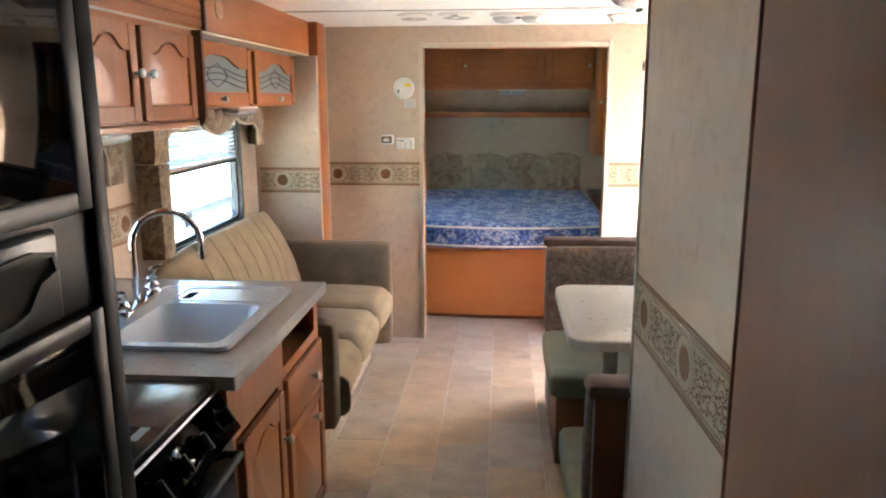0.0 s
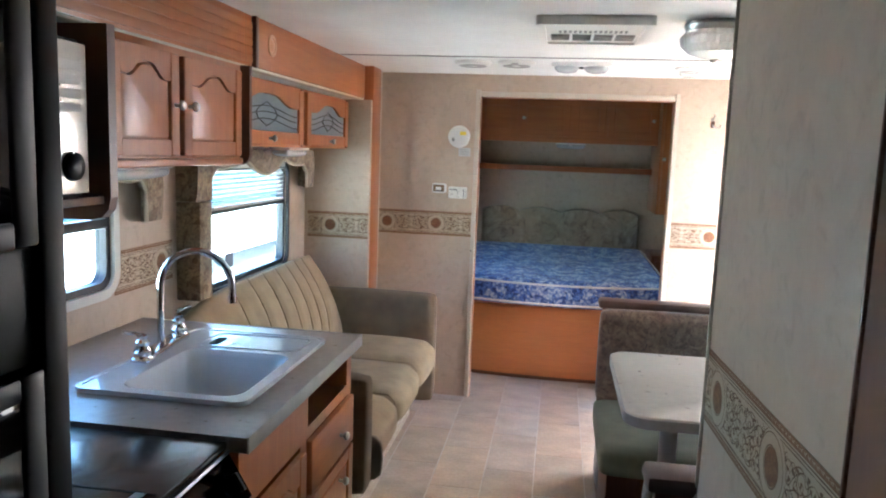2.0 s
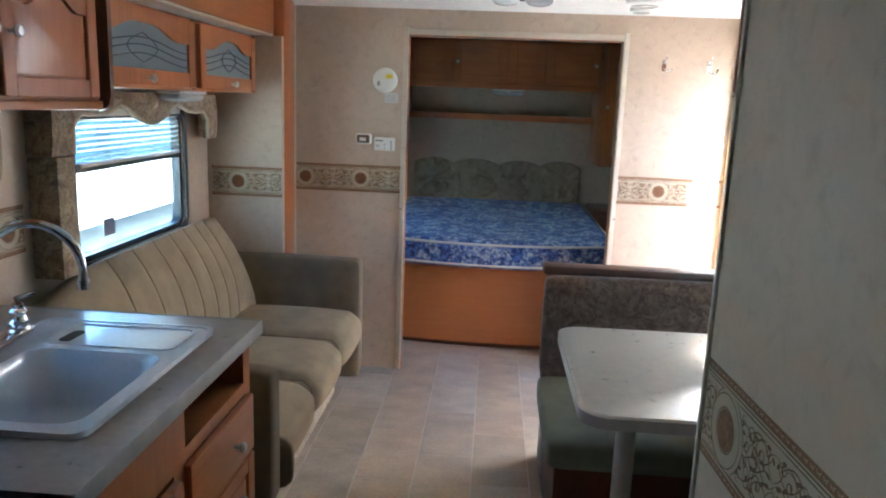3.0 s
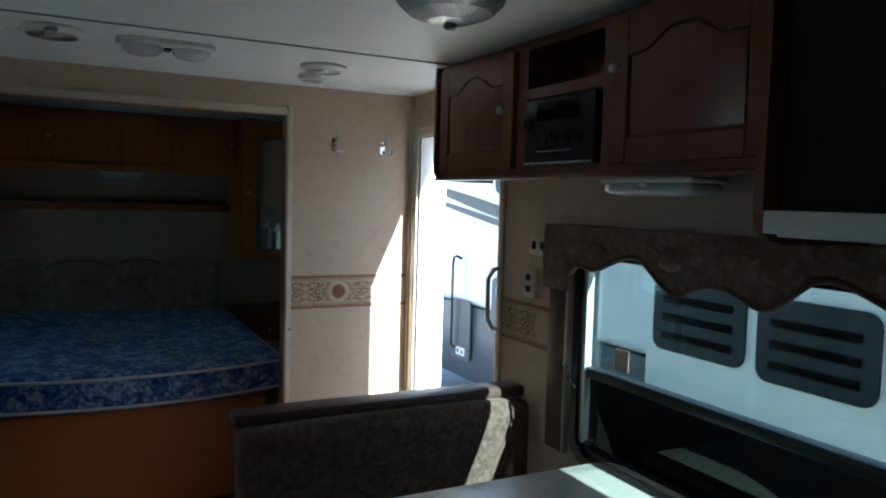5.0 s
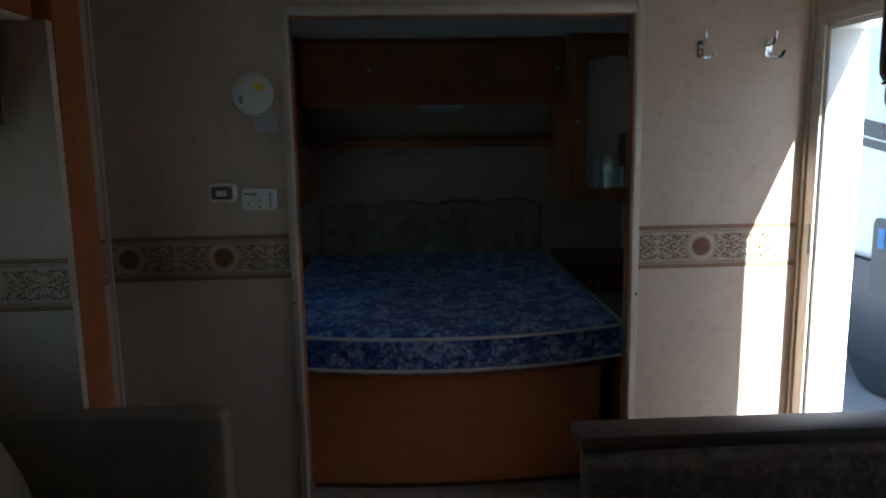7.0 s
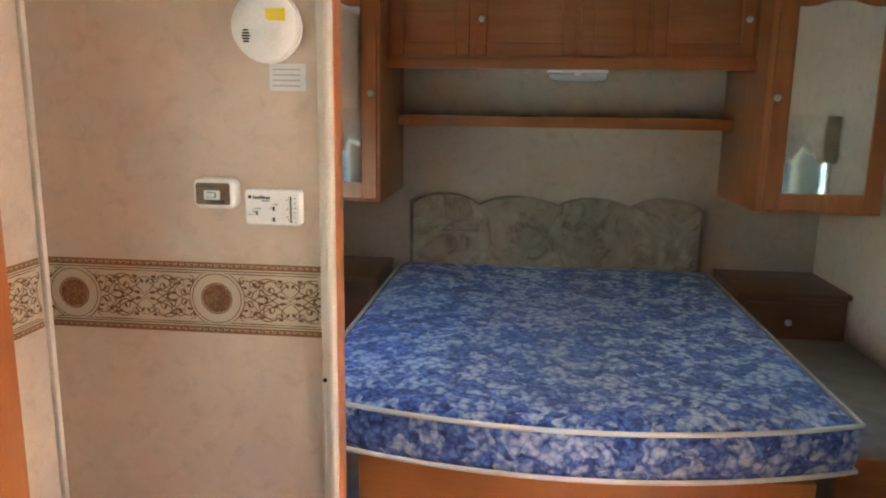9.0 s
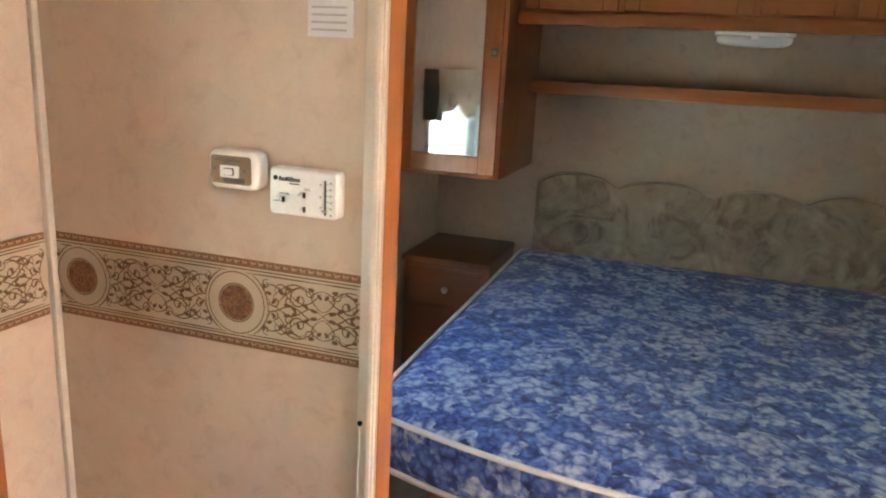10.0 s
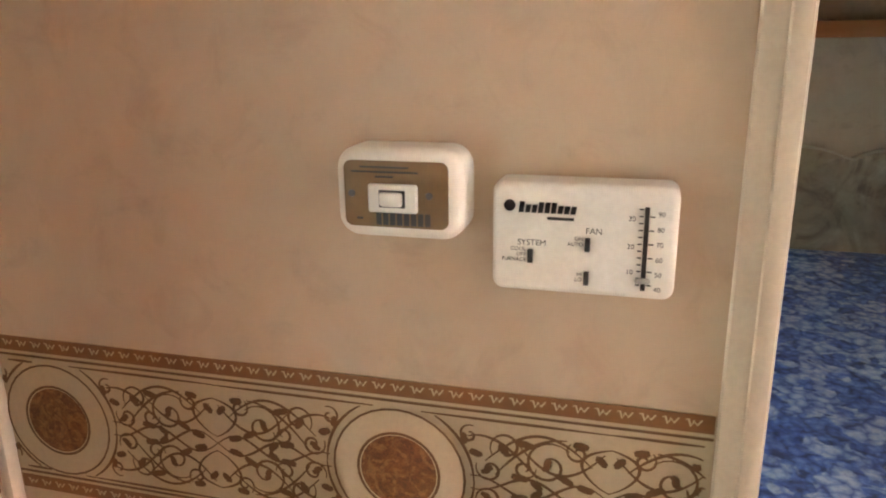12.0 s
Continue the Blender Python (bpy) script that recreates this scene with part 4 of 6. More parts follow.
CX = -0.272
def base_cabinet():
    t = thing("base_cabinet", (-0.7, 1.86, 0), "oak sink cabinet with open cubby, two drawers and a door", "cabinet")
    y0, y1, x1 = 1.41, 2.29, CX - 0.03
    bm = bmesh.new()
    add_box(bm, -1.078, x1 - 0.018, y0, y0 + 0.018, 0.09, 0.86)
    add_box(bm, -1.078, x1 - 0.018, y1 - 0.018, y1, 0.0, 0.86)
    add_box(bm, -1.078, -1.063, y0 + 0.018, y1 - 0.018, 0.0, 0.86)
    add_box(bm, -1.063, x1 - 0.018, y0 + 0.018, y1 - 0.018, 0.715, 0.727)
    part("body", bm, OAK, t)
    f = face_x(x1)
    bm = bmesh.new()
    for a, b, c, d in ((y0, y1, 0.09, 0.13), (y0, y1, 0.71, 0.745), (y0, y0 + 0.04, 0.13, 0.71), (1.80, 1.85, 0.13, 0.71), (y1 - 0.045, y1, 0.13, 0.71), (y0, 1.86, 0.745, 0.86), (y1 - 0.05, y1, 0.745, 0.86), (1.86, y1 - 0.05, 0.835, 0.86)):
        add_box(bm, x1 - 0.018, x1, a, b, c, d)
    part("face_frame", bm, OAK, t)
    panel_door(t, f, 1.455, 1.80, 0.105, 0.70, OAK, 0.035, (1.775, 0.555))
    panel_door(t, f, 1.845, 2.265, 0.105, 0.54, OAK, 0.0, (2.11, 0.475), name="lower_door")
    d = boxed("drawer", OAK_Y, t, (x1, x1 + 0.02, 1.845, 2.265, 0.55, 0.71), 0.005, "flat oak drawer front")
    knob(d, f, 2.11, 0.625, 0.02)
    boxed("toe_board", DARK, t, (x1 - 0.06, x1 - 0.04, y0, y1, 0, 0.09), 0)
base_cabinet()

def worktop():
    t = thing("worktop", (-0.72, 1.86, 0.865), "grey-brown laminate worktop with a metal edge", "worktop")
    sx0, sx1, sy0, sy1 = -0.80, -0.36, 1.57, 2.20
    bm = bmesh.new()
    slab(bm, XS + 0.002, CX - 0.004, 1.395, 2.315, [(sx0 + 0.03, sx1 - 0.03, sy0 + 0.03, sy1 - 0.03)], lambda u, v, w: (u, v, 0.865 + w), 0.035)
    part("top", bm, LAMINATE, t)
    boxed("front_edge", GREY_METAL, t, (CX - 0.004, CX, 1.395, 2.315, 0.863, 0.902), 0.002, "pale edge banding")
    boxed("end_edge", GREY_METAL, t, (XS + 0.002, CX, 2.315, 2.319, 0.863, 0.902), 0.001)
worktop()

def kitchen_sink():
    t = thing("kitchen_sink", (-0.65, 1.93, 0.9), "white acrylic drop-in sink with drainer ledge", "sink")
    x0, x1, y0, y1, z = -0.815, -0.355, 1.56, 2.2, 0.902
    f = lambda u, v, w: (u, v, z + w)
    bm = bmesh.new()
    ring(bm, f, rounded(x0, x1, y0, y1, 0.035), rounded(x0 + 0.012, x1 - 0.012, y0 + 0.012, y1 - 0.012, 0.03), 0.0, 0.012)
    part("rim", bm, SINK, t, smooth=True)
    bm = bmesh.new()
    bx0, bx1, by0, by1 = x0 + 0.10, x1 - 0.035, y0 + 0.04, y0 + 0.42
    out, inn = rounded(x0 + 0.012, x1 - 0.012, y0 + 0.012, y1 - 0.012, 0.03), rounded(bx0, bx1, by0, by1, 0.05)
    a, b = [bm.verts.new(f(u, v, 0.009)) for u, v in out], [bm.verts.new(f(u, v, 0.009)) for u, v in inn]
    n = len(a)
    for i in range(n):
        bm.faces.new((a[i], a[(i + 1) % n], b[(i + 1) % n], b[i]))
    part("deck", bm, SINK, t)
    bm = bmesh.new()
    steps = [(0.0, 0.009), (0.012, -0.01), (0.02, -0.12), (0.045, -0.15), (0.11, -0.155)]
    rows = [[bm.verts.new(f(u, v, w)) for u, v in rounded(bx0 + k, bx1 - k, by0 + k, by1 - k, 0.05)] for k, w in steps]
    for p, q in zip(rows, rows[1:]):
        for i in range(n):
            bm.faces.new((p[i], p[(i + 1) % n], q[(i + 1) % n], q[i]))
    bm.faces.new(rows[-1])
    part("bowl", bm, SINK, t, "deep white bowl", "all")
    bm = bmesh.new()
    lathe(bm, [(0.042, -0.153), (0.042, -0.149), (0.03, -0.150), (0.028, -0.156), (0, -0.156)], at_point(f, (bx0 + bx1) / 2, (by0 + by1) / 2 - 0.02), 24)
    part("drain", bm, CHROME, t, "round metal drain", True)
    bm = bmesh.new()
    ring(bm, f, rounded(bx0, bx1, by1 + 0.025, y1 - 0.03, 0.03), rounded(bx0 + 0.008, bx1 - 0.008, by1 + 0.033, y1 - 0.038, 0.025), 0.009, 0.0125)
    part("ledge_rim", bm, SINK, t, smooth=True)
    bm = bmesh.new()
    prism(bm, rounded(x0 + 0.13, x0 + 0.16, by1 + 0.05, by1 + 0.13, 0.012), 0.009, 0.011, f)
    part("slot", bm, DARK, t, "dark overflow slot")
kitchen_sink()

def faucet():
    t = thing("faucet", (-0.85, 1.93, 0.91), "chrome gooseneck faucet with two lever handles", "faucet")
    z = 0.912
    bm = bmesh.new()
    add_box(bm, -0.027, 0.027, -0.155, 0.155, z, z + 0.022, 0.008, 3, lambda u, v, w: (-0.773 + u - 0.13 * v, 1.92 + v, w))
    part("base_plate", bm, CHROME, t, smooth=True)
    bm = bmesh.new()
    pts = [(-0.782, 1.93, z + 0.02), (-0.782, 1.93, z + 0.16)]
    R = 0.098
    for i in range(13):
        a = math.pi * i / 12 * 1.02
        pts.append((-0.782 + R * (1 - math.cos(a)), 1.93 + 0.06 * i / 12, z + 0.20 + R * math.sin(a)))
    pts.append((pts[-1][0], pts[-1][1], pts[-1][2] - 0.03))
    tube(bm, pts, 0.0105, 12)
    part("spout", bm, CHROME, t, "tall curved spout", True)
    bm = bmesh.new()
    tube(bm, [pts[-1], (pts[-1][0], pts[-1][1], pts[-1][2] - 0.02)], 0.0135, 12)
    part("aerator", bm, CHROME, t, smooth=True)
    for x, y, s in ((-0.756, 1.79, -1), (-0.79, 2.05, 1)):
        bm = bmesh.new()
        lathe(bm, [(0.027, z + 0.02), (0.024, z + 0.03), (0.026, z + 0.036), (0.018, z + 0.05), (0.02, z + 0.062), (0.012, z + 0.07), (0.014, z + 0.08), (0, z + 0.088)], lambda u, v, w, x=x, y=y: (u + x, v + y, w), 16)
        h = part("handle", bm, CHROME, t, smooth=True)
        bm = bmesh.new()
        tube(bm, [(x, y, z + 0.076), (x - 0.015, y + s * 0.012, z + 0.088), (x - 0.03 if s < 0 else x + 0.015, y + s * 0.045, z + 0.098)], 0.006, 8)
        part("lever", bm, CHROME, h, smooth=True)
faucet()

def cooker():
    t = thing("cooker", (-0.7, 1.15, 0), "black enamel cooker with knobs and oven handle", "cooker")
    y0, y1, xf = 0.83, 1.39, CX - 0.01
    boxed("body", BLACK, t, (-1.078, xf - 0.06, y0, y1, 0.09, 0.86), 0.004)
    lid = boxed("lid", ENAMEL, t, (-1.06, xf - 0.035, y0 + 0.004, y1 - 0.004, 0.875, 0.893), 0.005, "gloss black bi-fold cover")
    boxed("hinge_line", DARK, lid, (-1.05, xf - 0.05, 1.128, 1.131, 0.8925, 0.8945), 0)
    boxed("label", PALE, lid, (xf - 0.09, xf - 0.07, 1.07, 1.13, 0.8935, 0.8945), 0, "small pale label")
    f = lambda u, v, w: (xf - 0.035 + 0.6 * (0.87 - v) + w * 0.86, u, v + w * 0.5)
    bm = bmesh.new()
    add_box(bm, y0, y1, 0.775, 0.872, -0.03, 0.0, 0.004, 2, f)
    panel = part("control_panel", bm, BLACK_GLASS, t, "sloping black control panel", True)
    bm = bmesh.new()
    add_box(bm, y0, y1, 0.866, 0.872, 0.0, 0.004, 0.001, 1, f)
    part("bright_edge", bm, DARK_CHROME, panel, "thin metal edge strip", True)
    for y in (0.89, 0.99, 1.09, 1.19, 1.32):
        bm = bmesh.new()
        g = at_point(f, y, 0.822)
        lathe(bm, [(0.026, 0), (0.024, 0.006), (0.018, 0.008), (0.017, 0.026), (0.012, 0.03), (0, 0.03)], g, 18)
        k = part("knob", bm, BLACK_GLASS, panel, "black control knob", True)
        bm = bmesh.new()
        add_box(bm, -0.004, 0.004, -0.018, 0.018, 0.026, 0.038, 0.002, 1, g)
        part("grip", bm, BLACK_SATIN, k, smooth=True)
    d = boxed("oven_door", BLACK_GLASS, t, (xf - 0.06, xf, y0 + 0.005, y1 - 0.005, 0.16, 0.765), 0.006, "black glass oven door")
    bm = bmesh.new()
    tube(bm, [(xf, y0 + 0.05, 0.73), (xf + 0.035, y0 + 0.06, 0.735), (xf + 0.04, 1.14, 0.735), (xf + 0.035, y1 - 0.06, 0.735), (xf, y1 - 0.05, 0.73)], 0.01, 10)
    part("handle", bm, BLACK_SATIN, d, "curved black handle", True)
    boxed("bright_edge", DARK_CHROME, d, (xf - 0.002, xf + 0.003, y0 + 0.01, y1 - 0.01, 0.758, 0.764), 0.001, "chrome edge strip")
    boxed("bottom_drawer", BLACK, t, (xf - 0.05, xf - 0.006, y0 + 0.005, y1 - 0.005, 0.03, 0.15), 0.004)
cooker()
tagged(boxed("filler_cabinet", OAK, None, (-1.078, CX - 0.03, 0.552, 0.825, 0, 0.9), 0.003), "oak filler panel between cooker and refrigerator", "cabinet")

def upper_cabinet():
    t = thing("wall_cabinet", (-0.92, 1.98, 1.455), "oak wall cabinet with two arched panel doors", "cabinet", "kitchen wall cabinets")
    x1 = -0.73
    boxed("body", OAK, t, (-1.078, x1, 1.585, 2.365, 1.47, 1.787), 0.002)
    f = face_x(x1)
    panel_door(t, f, 1.60, 1.925, 1.485, 1.765, OAK, 0.04, (1.90, 1.625), 0.045)
    panel_door(t, f, 1.95, 2.335, 1.485, 1.765, OAK, 0.04, (1.975, 1.625), 0.045)
    boxed("bottom_rail", OAK_Y, t, (x1 - 0.02, x1 + 0.012, 1.585, 2.365, 1.455, 1.478), 0.005)
    bm = bmesh.new()
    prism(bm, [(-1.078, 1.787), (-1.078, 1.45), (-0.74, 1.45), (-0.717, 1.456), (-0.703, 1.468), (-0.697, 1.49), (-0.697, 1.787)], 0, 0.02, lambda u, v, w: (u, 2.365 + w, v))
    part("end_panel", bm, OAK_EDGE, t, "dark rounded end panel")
upper_cabinet()

def microwave_bay():
    t = thing("microwave_cabinet", (-0.9, 1.22, 1.34), "dark oak bay round the microwave with rounded lower corner", "cabinet")
    for y in (1.545, 0.86):
        bm = bmesh.new()
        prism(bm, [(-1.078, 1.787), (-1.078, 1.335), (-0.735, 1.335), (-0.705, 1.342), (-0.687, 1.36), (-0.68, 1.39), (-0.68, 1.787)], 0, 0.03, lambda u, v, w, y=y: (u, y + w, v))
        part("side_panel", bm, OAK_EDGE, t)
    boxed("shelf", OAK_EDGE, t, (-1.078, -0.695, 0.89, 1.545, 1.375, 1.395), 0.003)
    m = thing("microwave", (-0.9, 1.22, 1.396), "silver microwave oven with round dial", "microwave")
    boxed("case", BLACK, m, (-1.075, -0.71, 0.90, 1.485, 1.396, 1.74), 0.004)
    d = boxed("glass_door", BLACK_GLASS, m, (-0.71, -0.69, 0.91, 1.325, 1.405, 1.73), 0.004)
    p = boxed("control_panel", BRUSHED, m, (-0.71, -0.688, 1.33, 1.48, 1.405, 1.73), 0.004, "silver control panel")
    bm = bmesh.new()
    lathe(bm, [(0.032, 0), (0.03, 0.012), (0.02, 0.018), (0, 0.018)], at_point(face_x(-0.688), 1.42, 1.465), 20)
    part("dial", bm, BLACK, p, "black dial", True)
    for i in range(4):
        boxed("button", PALE, p, (-0.688, -0.686, 1.37, 1.455, 1.58 + 0.03 * i, 1.60 + 0.03 * i), 0)
microwave_bay()

def glass_cabinet(y0, y1):
    t = thing("wall_cabinet", (-0.97, (y0 + y1) / 2, 1.515), "oak wall cabinet with an arched etched-glass door", "cabinet", "sofa wall cabinets")
    x1 = -0.838
    boxed("body", OAK, t, (-1.078, x1, y0, y1, 1.515, 1.785), 0.003)
    panel_door(t, face_x(x1), y0 + 0.015, y1 - 0.03, 1.525, 1.772, OAK, 0.045, ((y0 + y1) / 2, 1.55), 0.055, FROST)
    boxed("end_strip", OAK_EDGE, t, (x1, x1 + 0.012, y1 - 0.026, y1 - 0.004, 1.52, 1.78), 0.003)
glass_cabinet(2.41, 3.27)
glass_cabinet(3.28, 3.99)

def under_lamp(f, u, v, length, width, label, group="under-cabinet lamps"):
    t = thing("cabinet_lamp", f(u, v, 0), label, "lamp", group)
    bm = bmesh.new()
    add_box(bm, u - length / 2, u + length / 2, v - width / 2, v + width / 2, 0, 0.012, 0.005, 2, f)
    part("base", bm, WHITE, t, smooth=True)
    bm = bmesh.new()
    soft_box(bm, u - length / 2 + 0.006, u + length / 2 - 0.006, v - width / 2 + 0.006, v + width / 2 - 0.006, 0.008, 0.038, 0.014, (0, 0, 0.008), 8, f)
    part("lens", bm, LENS, t, "clear ribbed lens", "all")
    bm = bmesh.new()
    add_box(bm, u - 0.012, u + 0.012, v - width / 2 - 0.002, v - width / 2 + 0.01, 0.01, 0.022, 0.003, 1, f)
    part("switch", bm, WHITE, t, smooth=True)
under_lamp(lambda u, v, w: (v, u, 1.454 - w), 1.95, -0.90, 0.36, 0.11, "clear-lens lamp under the kitchen cabinet")
under_lamp(lambda u, v, w: (v, u, 1.514 - w), 3.42, -0.95, 0.28, 0.10, "clear-lens lamp under the sofa cabinet")

# ---- sofa ----
def sofa():
    t = thing("sofa", (-0.7, 3.15, 0), "olive-tan suede sofa with channelled back and brown arms", "sofa")
    y0, y1 = 2.36, 3.985
    boxed("base", SKIRT_CLOTH, t, (-1.0, -0.42, y0 + 0.01, y1 - 0.02, 0.0, 0.31), 0.01, "cream leaf-print skirt")
    n = 3
    s0, s1 = y0 + 0.1, y1 - 0.09
    for i in range(n):
        a, b = s0 + (s1 - s0) * i / n, s0 + (s1 - s0) * (i + 1) / n
        bm = bmesh.new()
        soft_box(bm, -0.92, -0.272, a + 0.002, b - 0.002, 0.315, 0.482, 0.065, (0.02, 0.012, 0.03), 16)
        part("seat_cushion", bm, SOFA, t, smooth="all")
        bm = bmesh.new()
        tube(bm, [(-0.87 + 0.55 * k / 10, b, 0.478 + 0.004 * math.sin(math.pi * k / 10)) for k in range(11)] + [(-0.29, b, 0.45), (-0.275, b, 0.36)], 0.003, 6)
        part("seam", bm, SOFA_SEAM, t, "brown seam", "all")

    bm = bmesh.new()
    soft_box(bm, -0.4, -0.236, s0 - 0.014, s0 + 0.02, 0.325, 0.478, 0.016, (0.012, 0, 0.012), 8)
    part("end_pad", bm, SOFA_ARM, t, "dark brown end of the seat cushion", "all")

    def back_at(s, v):
        """Face of the back: s along the sofa, v from seat to top."""
        y = s0 - 0.09 + (y1 - 0.1 - s0 + 0.09) * s
        crown = 0.93 - 0.10 * max(0, (0.35 - s) / 0.35) ** 2 - 0.16 * max(0, (s - 0.94) / 0.06) ** 2
        z = 0.40 + (crown - 0.40) * v
        x = -0.82 - 0.16 * v + 0.07 * math.sin(math.pi * min(1, v * 1.02)) ** 0.8
        return x, y, z
    bm = bmesh.new()
    ns, nv = 90, 16
    chans = [0.30, 0.42, 0.53, 0.63, 0.72, 0.80, 0.87]
    lines = lambda k, v: chans[k] - 0.10 * (1 - v) ** 1.6 * (1 - k * 0.13)
    grid = []
    for i in range(ns + 1):
        row = []
        for j in range(nv + 1):
            s, v = i / ns, j / nv
            x, y, z = back_at(s, v)
            dmin = min(abs(s - lines(k, v)) for k in range(len(chans)))
            x -= 0.01 * math.exp(-(dmin / 0.012) ** 2)
            row.append(bm.verts.new((x, y, z)))
        for v in (0.97, 0.6, 0.0):
            p = back_at(i / ns, 1.0)
            row.append(bm.verts.new((p[0] - 0.05 - 0.04 * (1 - v), p[1], 0.40 + (p[2] - 0.40) * v)))
        grid.append(row)
    for a, b in zip(grid, grid[1:]):
        for j in range(len(a) - 1):
            bm.faces.new((a[j], b[j], b[j + 1], a[j + 1]))
    bm.faces.new(grid[0]), bm.faces.new(grid[-1][::-1])
    part("backrest", bm, SOFA, t, "tan channelled back", "all")
    for k in range(len(chans)):
        bm = bmesh.new()
        pts = []
        for j in range(1, 15):
            v = j / 14
            x, y, z = back_at(lines(k, v), v)
            pts.append((x - 0.008, y, z))
        tube(bm, pts, 0.003, 6)
        part("seam", bm, SOFA_SEAM, t, "brown seam", "all")
    for a, b, z0 in ((y0 - 0.008, y0 + 0.09, 0.30), (y1 - 0.095, y1 + 0.008, 0.12)):
        bm = bmesh.new()
        soft_box(bm, -0.98, -0.285 if a > 3 else -0.262, a, b, z0, 0.727, 0.022, (0.004, 0.006, 0.006), 10)
        part("arm", bm, SOFA_ARM, t, "brown upholstered arm", "all")
sofa()

# ---- dinette ----
def bench(y_back, s, label):
    """A dinette bench; s: +1 when its seat looks to +y, -1 to -y. y_back: rear face."""
    t = thing("dinette_bench", (1.07, y_back, 0), label, "bench", "dinette benches")
    x0, x1 = 0.60, 1.565
    Y = lambda d: y_back + s * d
    def bx(nm, mat_, xa, xb, d0, d1, z0, z1, bev=0.004, lab=""):
        a, b = sorted((Y(d0), Y(d1)))
        return boxed(nm, mat_, t, (xa, xb, a, b, z0, z1), bev, lab)
    bx("base", PANEL_WOOD, x0, x1, 0.0, 0.70, 0.0, 0.31, 0.004, "brown wood bench base")
    bx("back_panel", DARK_WOOD, x0 - 0.01, x1, 0.0, 0.035, 0.31, 0.84, 0.004, "dark back panel")
    bx("cap", VINYL, x0 - 0.03, x1, -0.012, 0.085, 0.832, 0.872, 0.014, "dark padded top rail")
    bm = bmesh.new()
    a, b = sorted((Y(0.037), Y(0.135)))
    soft_box(bm, x0 - 0.02, x1 - 0.005, a, b, 0.40, 0.834, 0.032, (0.004, 0.02, 0.006), 14)
    part("back_cushion", bm, LEAF_CLOTH, t, "brown leaf-print back cushion", "all")
    bm = bmesh.new()
    a, b = sorted((Y(0.12), Y(0.745)))
    soft_box(bm, x0 - 0.03, x1 - 0.005, a, b, 0.312, 0.425, 0.03, (0.004, 0.006, 0.014), 14)
    part("seat_cushion", bm, SEAT_GREEN, t, "sage green seat cushion", "all")
    g = bx("vent_plate", GREY_METAL, x0 - 0.006, x0, 0.10, 0.30, 0.06, 0.24, 0.001, "metal vent plate")
    for i in range(5):
        a, b = sorted((Y(0.12 + 0.034 * i), Y(0.135 + 0.034 * i)))
        boxed("louvre", BRUSHED, g, (x0 - 0.011, x0 - 0.005, a, b, 0.075, 0.225), 0.001)
    return t
bench(3.43, -1, "dinette bench with leaf-print back and sage seat")
b2 = bench(1.48, 1, "dinette bench with its back to the bathroom wall")
boxed("outlet", WHITE, b2, (0.85, 0.95, 2.18, 2.186, 0.14, 0.21), 0.002, "white outlet cover")

def dinette_table():
    t = thing("dinette_table", (1.07, 2.52, 0), "beige laminate dinette table on two pedestal legs", "table")
    f = lambda u, v, w: (u, v, w)
    bm = bmesh.new()
    pts = rounded(0.595, 1.56, 2.135, 2.885, 0.07, 6)
    prism(bm, pts, 0.726, 0.762, f, 0.003)
    part("tabletop", bm, TABLE_TOP, t, smooth=True)
    bm = bmesh.new()
    ring(bm, f, rounded(0.590, 1.565, 2.130, 2.890, 0.075, 6), rounded(0.596, 1.559, 2.136, 2.884, 0.07, 6), 0.726, 0.758)
    part("edge_band", bm, GREY_METAL, t, "brown edge band", True)
    for x in (0.78, 1.32):
        bm = bmesh.new()
        lathe(bm, [(0.09, 0.0), (0.085, 0.012), (0.04, 0.02), (0.03, 0.05), (0.03, 0.69), (0.06, 0.71), (0.08, 0.726)], lambda u, v, w, x=x: (x + u, 2.50 + v, w), 24)
        part("leg", bm, GREY_METAL, t, "grey tubular pedestal", True)
dinette_table()

